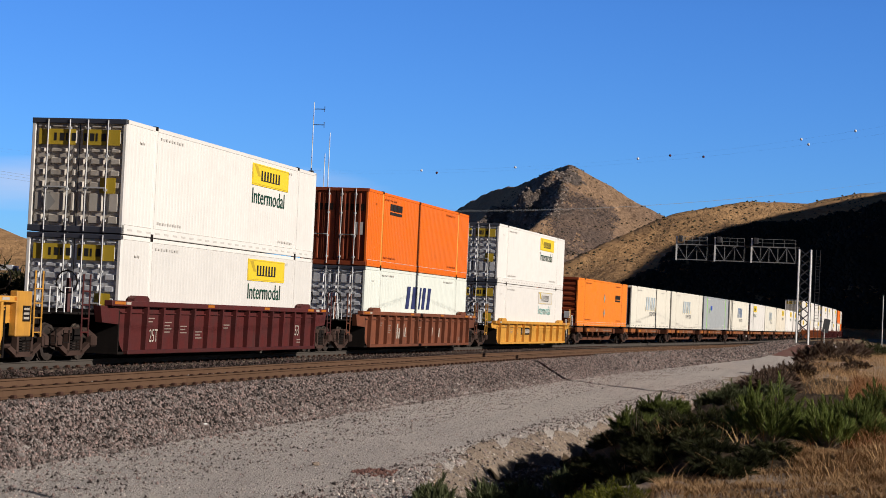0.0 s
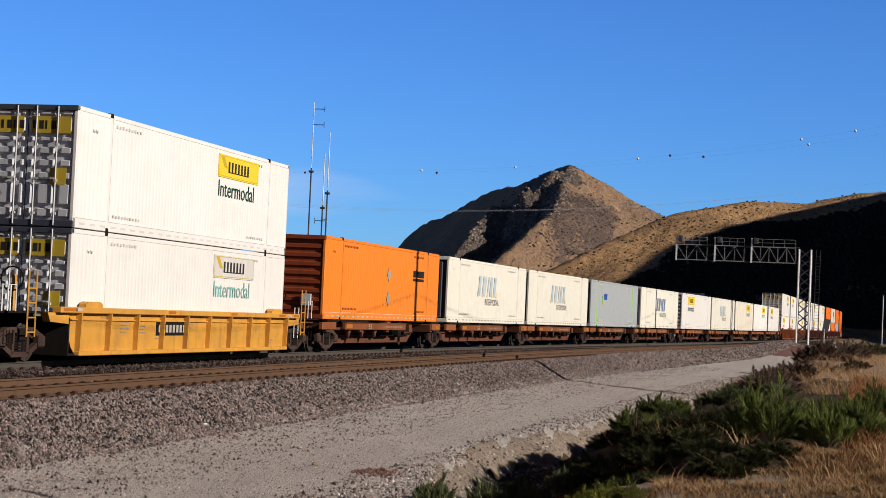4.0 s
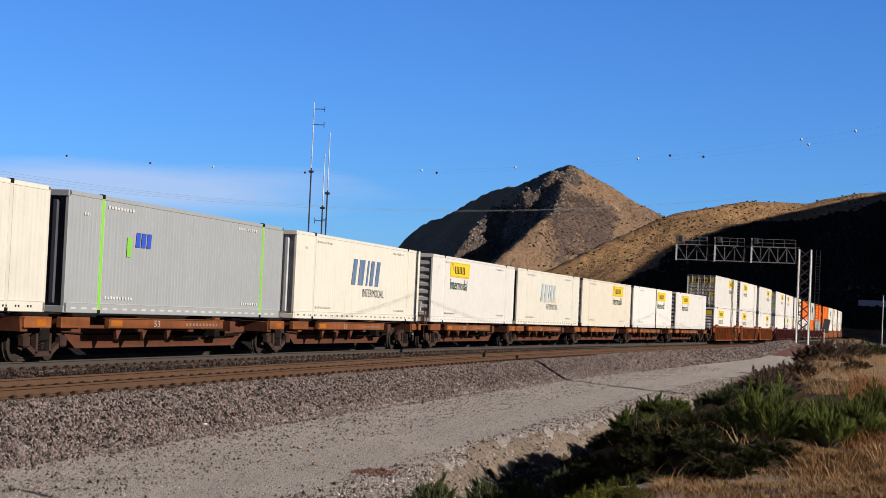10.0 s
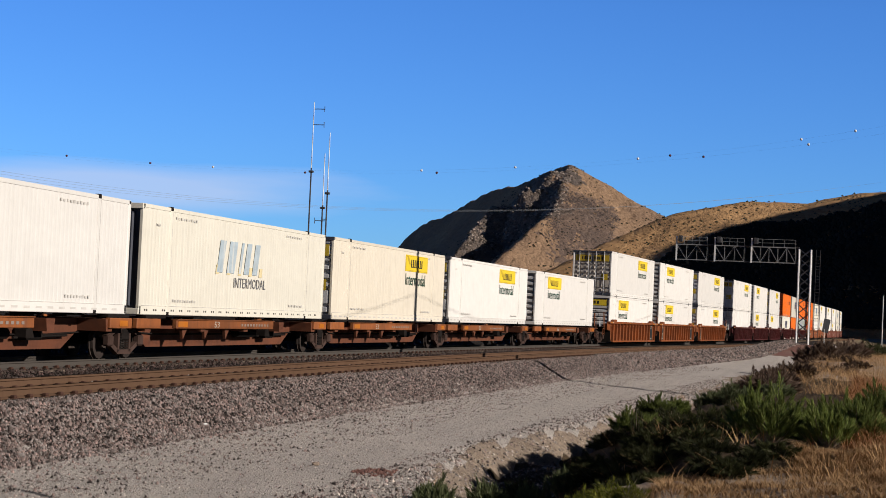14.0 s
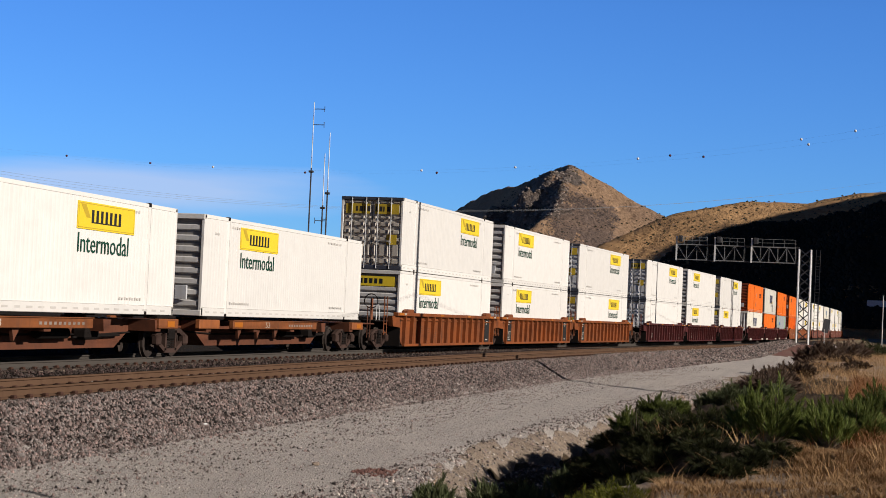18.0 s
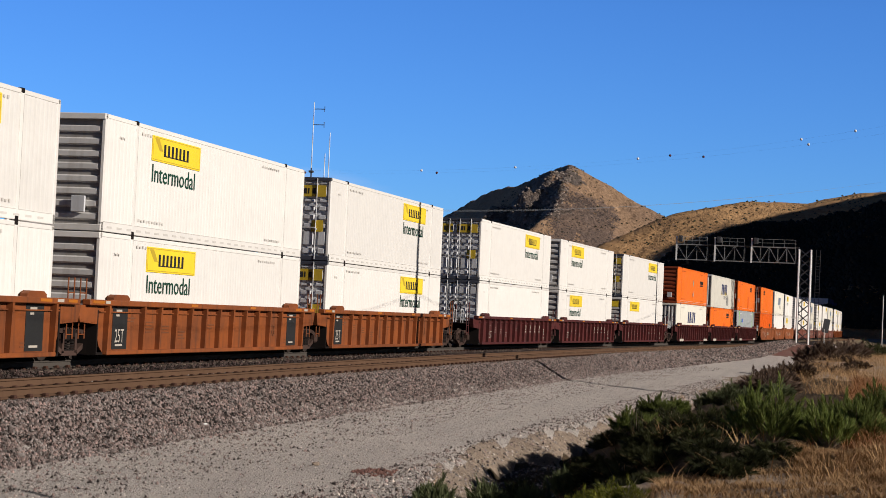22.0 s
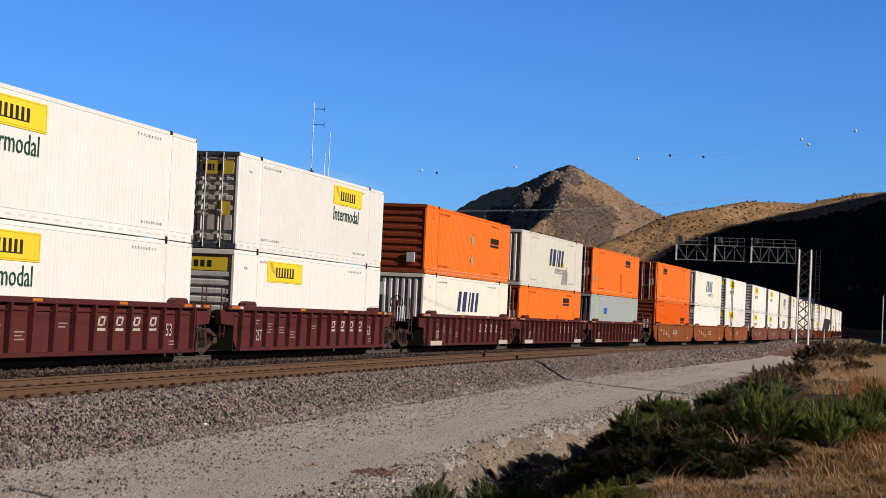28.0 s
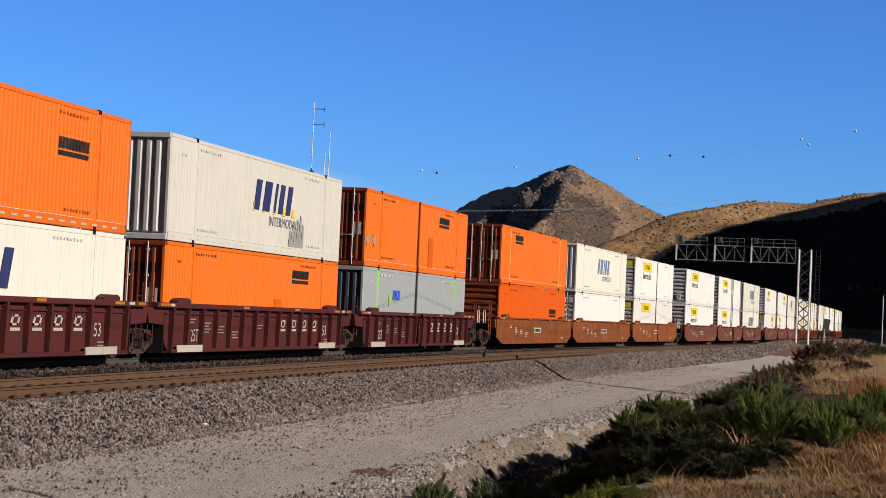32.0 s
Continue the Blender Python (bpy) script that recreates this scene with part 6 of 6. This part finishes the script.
def shrub(name, label, s, o, radius, height, leaf, twig, n, seed, leaf_size=0.05, spiky=0.5):
    """Stems fan out from the base and carry many small leaves along their upper part."""
    rg = np.random.RandomState(seed)
    q = on_line(s, o)
    z0 = float(ground_height(np.array([q.x]), np.array([q.y]))[0])
    root = tagged(new(name), label, "shrub", "shrubs by the road")
    root.matrix_basis = pose(q.x, q.y, z0 - 0.05)
    st = Solid()
    pts = []
    for i in range(54):
        a, r = rg.uniform(0, 6.28), radius * math.sqrt(rg.rand())
        rise = height * (1 - 0.4 * (r / radius) ** 2) * rg.uniform(0.5, 1.0) * (1.35 if rg.rand() < 0.12 else 1.0)
        tip = Vector((math.cos(a) * r, math.sin(a) * r, rise))
        mid = Vector((tip.x * 0.5, tip.y * 0.5, tip.z * 0.45)) + Vector(rg.uniform(-0.06, 0.06, 3))
        st.tube([(tip.x * 0.15, tip.y * 0.15, 0), mid, tip], 0.008, 3, 0.35)
        pts.append((mid, tip))
    part("woody_base", st, twig, root, "thin woody stems")
    m = n
    idx = rg.randint(0, len(pts), m)
    t = rg.rand(m) ** 0.8
    A = np.array([tuple(p[0]) for p in pts])[idx]
    B = np.array([tuple(p[1]) for p in pts])[idx]
    thin = (1.15 - t)[:, None]
    c = A + (B - A) * t[:, None] + rg.normal(0, 0.055 * radius + 0.012, (m, 3)) * np.array([1, 1, 0.7]) * thin
    c[:, 2] = np.maximum(c[:, 2], 0.02)
    up = (B - A) / np.linalg.norm(B - A, axis=1)[:, None] * spiky + rg.normal(0, 0.42, (m, 3))
    up /= np.linalg.norm(up, axis=1)[:, None]
    sd = np.cross(up, rg.normal(0, 1, (m, 3)))
    sd /= np.linalg.norm(sd, axis=1)[:, None] + 1e-6
    L = leaf_size * 1.35 * rg.uniform(0.6, 1.5, m)[:, None]
    W = L * 0.075
    v = np.stack([c - sd * W, c + sd * W, c + up * L], 1).reshape(-1, 3)
    f = (np.arange(m) * 3)[:, None] + np.arange(3)[None]
    me = bpy.data.meshes.new("foliage")
    me.vertices.add(len(v))
    me.vertices.foreach_set("co", v.astype(np.float32).ravel())
    me.loops.add(f.size)
    me.loops.foreach_set("vertex_index", f.astype(np.int32).ravel())
    me.polygons.add(m)
    me.polygons.foreach_set("loop_start", np.arange(m) * 3)
    me.polygons.foreach_set("loop_total", np.full(m, 3))
    me.materials.append(leaf)
    me.update()
    part("foliage", me, None, root)
    return root


def grass_patch(name, label, n, s0, s1, o0, o1, h, material, seed, bias=1.0, clump=0.0):
    """Dry blades, bent over, thick in clumps."""
    rg = np.random.RandomState(seed)
    s = s0 + (s1 - s0) * rg.rand(n) ** bias
    o = rg.uniform(o0, o1, n)
    a = np.interp(s, LINE_S, LINE_A)
    x = np.interp(s, LINE_S, LINE_X) + o * np.cos(a)
    y = np.interp(s, LINE_S, LINE_Y) + o * np.sin(a)
    keep = soft_noise(x, y, 1.3, 3, seed) + rg.uniform(-1, 1, n) > clump
    x, y = x[keep], y[keep]
    z = ground_height(x, y)
    m = len(x)
    hh = h * rg.uniform(0.4, 1.3, m)
    an, le = rg.uniform(0, 6.28, m), rg.uniform(0.5, 2.4, m)
    dx, dy = np.cos(an), np.sin(an)
    w = 0.0025 + 0.003 * rg.rand(m)
    b0 = np.stack([x - dy * w, y + dx * w, z], -1)
    b1 = np.stack([x + dy * w, y - dx * w, z], -1)
    m0 = np.stack([x + dx * hh * le * 0.35 - dy * w * 0.8, y + dy * hh * le * 0.35 + dx * w * 0.8, z + hh * 0.6], -1)
    m1 = np.stack([x + dx * hh * le * 0.35 + dy * w * 0.8, y + dy * hh * le * 0.35 - dx * w * 0.8, z + hh * 0.6], -1)
    t0 = np.stack([x + dx * hh * le, y + dy * hh * le, z + hh], -1)
    v = np.stack([b0, b1, m1, m0, t0], 1).reshape(-1, 3)
    i5 = (np.arange(m) * 5)[:, None]
    f = np.concatenate([i5 + np.array([[0, 1, 2]]), i5 + np.array([[0, 2, 3]]), i5 + np.array([[3, 2, 4]])], 0)
    return raw_mesh(name, v, f, material, label, category="grass")


rs = random.Random(5)
GREEN = "bright green leafy shrub on the bank"
SAGE = "grey-green sagebrush shrub on the bank"
DRYL = "brown dried-out shrub with bare twigs"
DARKL = "shrub at the bank's foot, shade painted into its leaves"


def plot(kind, label, n, s_range, o_range, radius, height, leaf, leaves, seed, leaf_size, spiky):
    for i in range(n):
        shrub(kind, label, rs.uniform(*s_range), rs.uniform(*o_range), rs.uniform(*radius), rs.uniform(*height), leaf, TWIG, leaves, seed + i, leaf_size, spiky)


plot("green_shrub", GREEN, 20, (25.0, 31), (17.95, 19.6), (0.36, 0.58), (0.50, 0.78), LEAF_GREEN, 9000, 100, 0.050, 2.2)
plot("green_shrub", GREEN, 7, (31, 36), (18.2, 19.8), (0.36, 0.55), (0.42, 0.60), LEAF_GREEN, 7000, 130, 0.050, 2.0)
plot("green_shrub", GREEN, 7, (31, 37), (15.3, 16.1), (0.26, 0.38), (0.32, 0.50), LEAF_GREEN, 7000, 160, 0.048, 2.0)
plot("green_shrub", GREEN, 7, (38, 46), (19.5, 21.2), (0.5, 0.75), (0.55, 0.80), LEAF_GREEN, 8000, 180, 0.055, 1.8)
plot("dry_shrub", DRYL, 14, (45, 61), (15.7, 17.6), (0.45, 0.75), (0.42, 0.66), LEAF_DRY, 6000, 200, 0.07, 1.9)
plot("sage_shrub", SAGE, 6, (40, 47), (16.2, 17.6), (0.35, 0.55), (0.32, 0.5), LEAF_SAGE, 5000, 230, 0.05, 1.6)
# bank-foot and hollow shrubs carry the shade in their leaf colour
plot("dark_shrub", DARKL, 26, (23.0, 44), (14.6, 16.4), (0.35, 0.6), (0.20, 0.38), LEAF_DARK_SHADE, 4600, 300, 0.048, 1.4)
plot("dark_green_shrub", "hollow shrub by the road, shade painted into its leaves", 24, (22.2, 25.4), (16.4, 18.6), (0.28, 0.45), (0.16, 0.30), LEAF_DARK_SHADE, 4200, 150, 0.046, 1.5)
plot("dark_green_shrub", "hollow shrub by the road, shade painted into its leaves", 14, (25.5, 31), (16.2, 17.5), (0.35, 0.5), (0.40, 0.60), LEAF_DARK_SHADE, 4600, 190, 0.046, 1.6)
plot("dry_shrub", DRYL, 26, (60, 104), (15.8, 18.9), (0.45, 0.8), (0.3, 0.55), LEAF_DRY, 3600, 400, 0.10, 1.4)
plot("dark_shrub", DARKL, 18, (20.5, 27), (14.6, 16.6), (0.30, 0.5), (0.22, 0.36), LEAF_DARK_SHADE, 5000, 350, 0.042, 1.3)
plot("reed_tuft", "grey-green grassy tuft in the hollow's shade", 16, (21.2, 33), (13.5, 14.8), (0.18, 0.32), (0.30, 0.55), LEAF_SAGE, 2400, 380, 0.075, 3.0)
plot("flowering_shrub", "low yellow-green flowering shrub near the camera", 10, (19.3, 20.8), (16.0, 17.2), (0.20, 0.32), (0.16, 0.26), LEAF_BLOOM, 3000, 500, 0.032, 1.2)
plot("far_shrub", "dark grey-brown shrub at the road's far bend", 8, (104, 118), (15.0, 17.2), (0.9, 1.3), (1.0, 1.4), LEAF_DRY, 5000, 600, 0.14, 1.3)
plot("far_shrub", "dark grey-brown shrub at the road's far bend", 11, (150, 205), (13.5, 20), (1.3, 2.0), (0.9, 1.6), LEAF_DARK_SHADE, 2600, 640, 0.18, 0.7)
plot("trackside_shrub", "dark brush on the bank behind the train", 26, (30, 150), (-13, -9), (1.2, 2.0), (1.2, 2.2), LEAF_DARK_SHADE, 1500, 700, 0.22, 0.6)
grass_patch("dry_grass", "straw-coloured matted dry grass on the bank", 76000, 15, 23.0, 17.2, 21.3, 0.075, STRAW, 31, 1.2, -0.25)
grass_patch("dry_grass", "straw-coloured matted dry grass on the bank", 34000, 22.0, 24.6, 18.7, 21.5, 0.085, STRAW, 37, 1.0, -0.25)
grass_patch("bank_grass", "dry grass along the upper bank", 70000, 52, 150, 16.4, 27.0, 0.36, STRAW, 32, 1.2)
grass_patch("russet_grass", "russet dry weeds between the shrubs", 66000, 24.8, 62, 19.3, 22.0, 0.28, RUSSET, 33, 1.1)
grass_patch("edge_grass", "sparse dry grass at the road edge", 7000, 20, 120, 12.9, 15.2, 0.16, STRAW, 34, 1.3, 0.5)
grass_patch("dead_weeds", "pale broken weeds in front of the shrubs", 1800, 22, 26, 16.8, 20.0, 0.26, STRAW, 36, 1.0, 0.6)
grass_patch("tall_stalks", "tall pale dead stalks among the shrubs", 220, 21, 30, 15.6, 18.4, 0.40, STRAW, 35, 1.0)

# small things on the road
for nm, s, o, r, mt, lab in (("road_stone", 29.0, 10.9, 0.055, DIRT, "pale rounded stone lying on the gravel"), ("white_stone", 32.4, 7.75, 0.04, GALV, "white stone at the ballast's foot"), ("grey_stone", 24.4, 7.85, 0.06, STONE, "large grey stone at the ballast's foot")):
    q = on_line(s, o)
    so = Solid().disc([(-r * math.cos(w), r * math.sin(w) * (0.9 + 0.1 * math.sin(3 * w)) + 0.001) for w in np.linspace(0, math.pi, 7)], 9)
    so.v = [(x * 1.2, y * 0.9, z * 0.75) for x, y, z in so.v]
    thing(nm, so, mt, lab, "stone", "loose stones", m=pose(q.x, q.y, float(ground_height(np.array([q.x]), np.array([q.y]))[0]) + r * 0.45, 0, 0, 30))
stones("red_gravel_heap", 200, 28.5, 29.5, 11.65, 12.2, 0.03, 41, RED_DIRT, "small spill of reddish gravel on the road")

# ---- lorries on the far highway ----


def lorry(label):
    root = tagged(new("lorry"), label, "lorry", "lorries on the highway")
    part("trailer_box", Solid().box(-8.0, 7.0, -1.28, 1.28, 1.2, 4.05, 0.05), TRAILER, root, "pale box trailer")
    part("cab", Solid().extrude([(-1.2, 0.9), (1.2, 0.9), (1.2, 3.6), (-1.2, 3.6)], 7.6, 9.4).box(9.4, 10.9, -1.1, 1.1, 0.9, 2.2, 0.1), NAVY, root, "dark cab")
    for x in (-6.5, -5.2, 5.6, 6.9, 10.0):
        for sgn in (-1, 1):
            wh = Solid().disc([(-0.15, 0.5), (0.15, 0.5)], 12)
            wh.v = [(y + x, sgn * 1.15 + xx, z + 0.5) for xx, y, z in wh.v]
            part("wheel", wh, UNDER, root)
    return root


LORRIES = []
for t_at, x_at in ((22.3, 17.0), (23.2, 17.0), (29.3, 25.0), (9.2, 30.0), (32.6, 10.0), (15.5, 10.0)):
    ob = lorry("pale box lorry in the hill's shade") if not LORRIES else copy_thing(LORRIES[0][0], Matrix())
    LORRIES.append((ob, t_at, x_at))


def motions():
    """Every wagon and container rolls along the track; lorries drive along the highway."""
    for ob, u, z in MOVERS:
        walk(ob, [(float(t), line_pose(u - gone(t), z)) for t in range(0, 33)])
    for ob, t_at, x_at in LORRIES:
        walk(ob, [(float(t), pose(x_at + 14.0 * (t - t_at), 847.5, 12.0, 0, 0, 0)) for t in (0, 16, 32)])


motions()
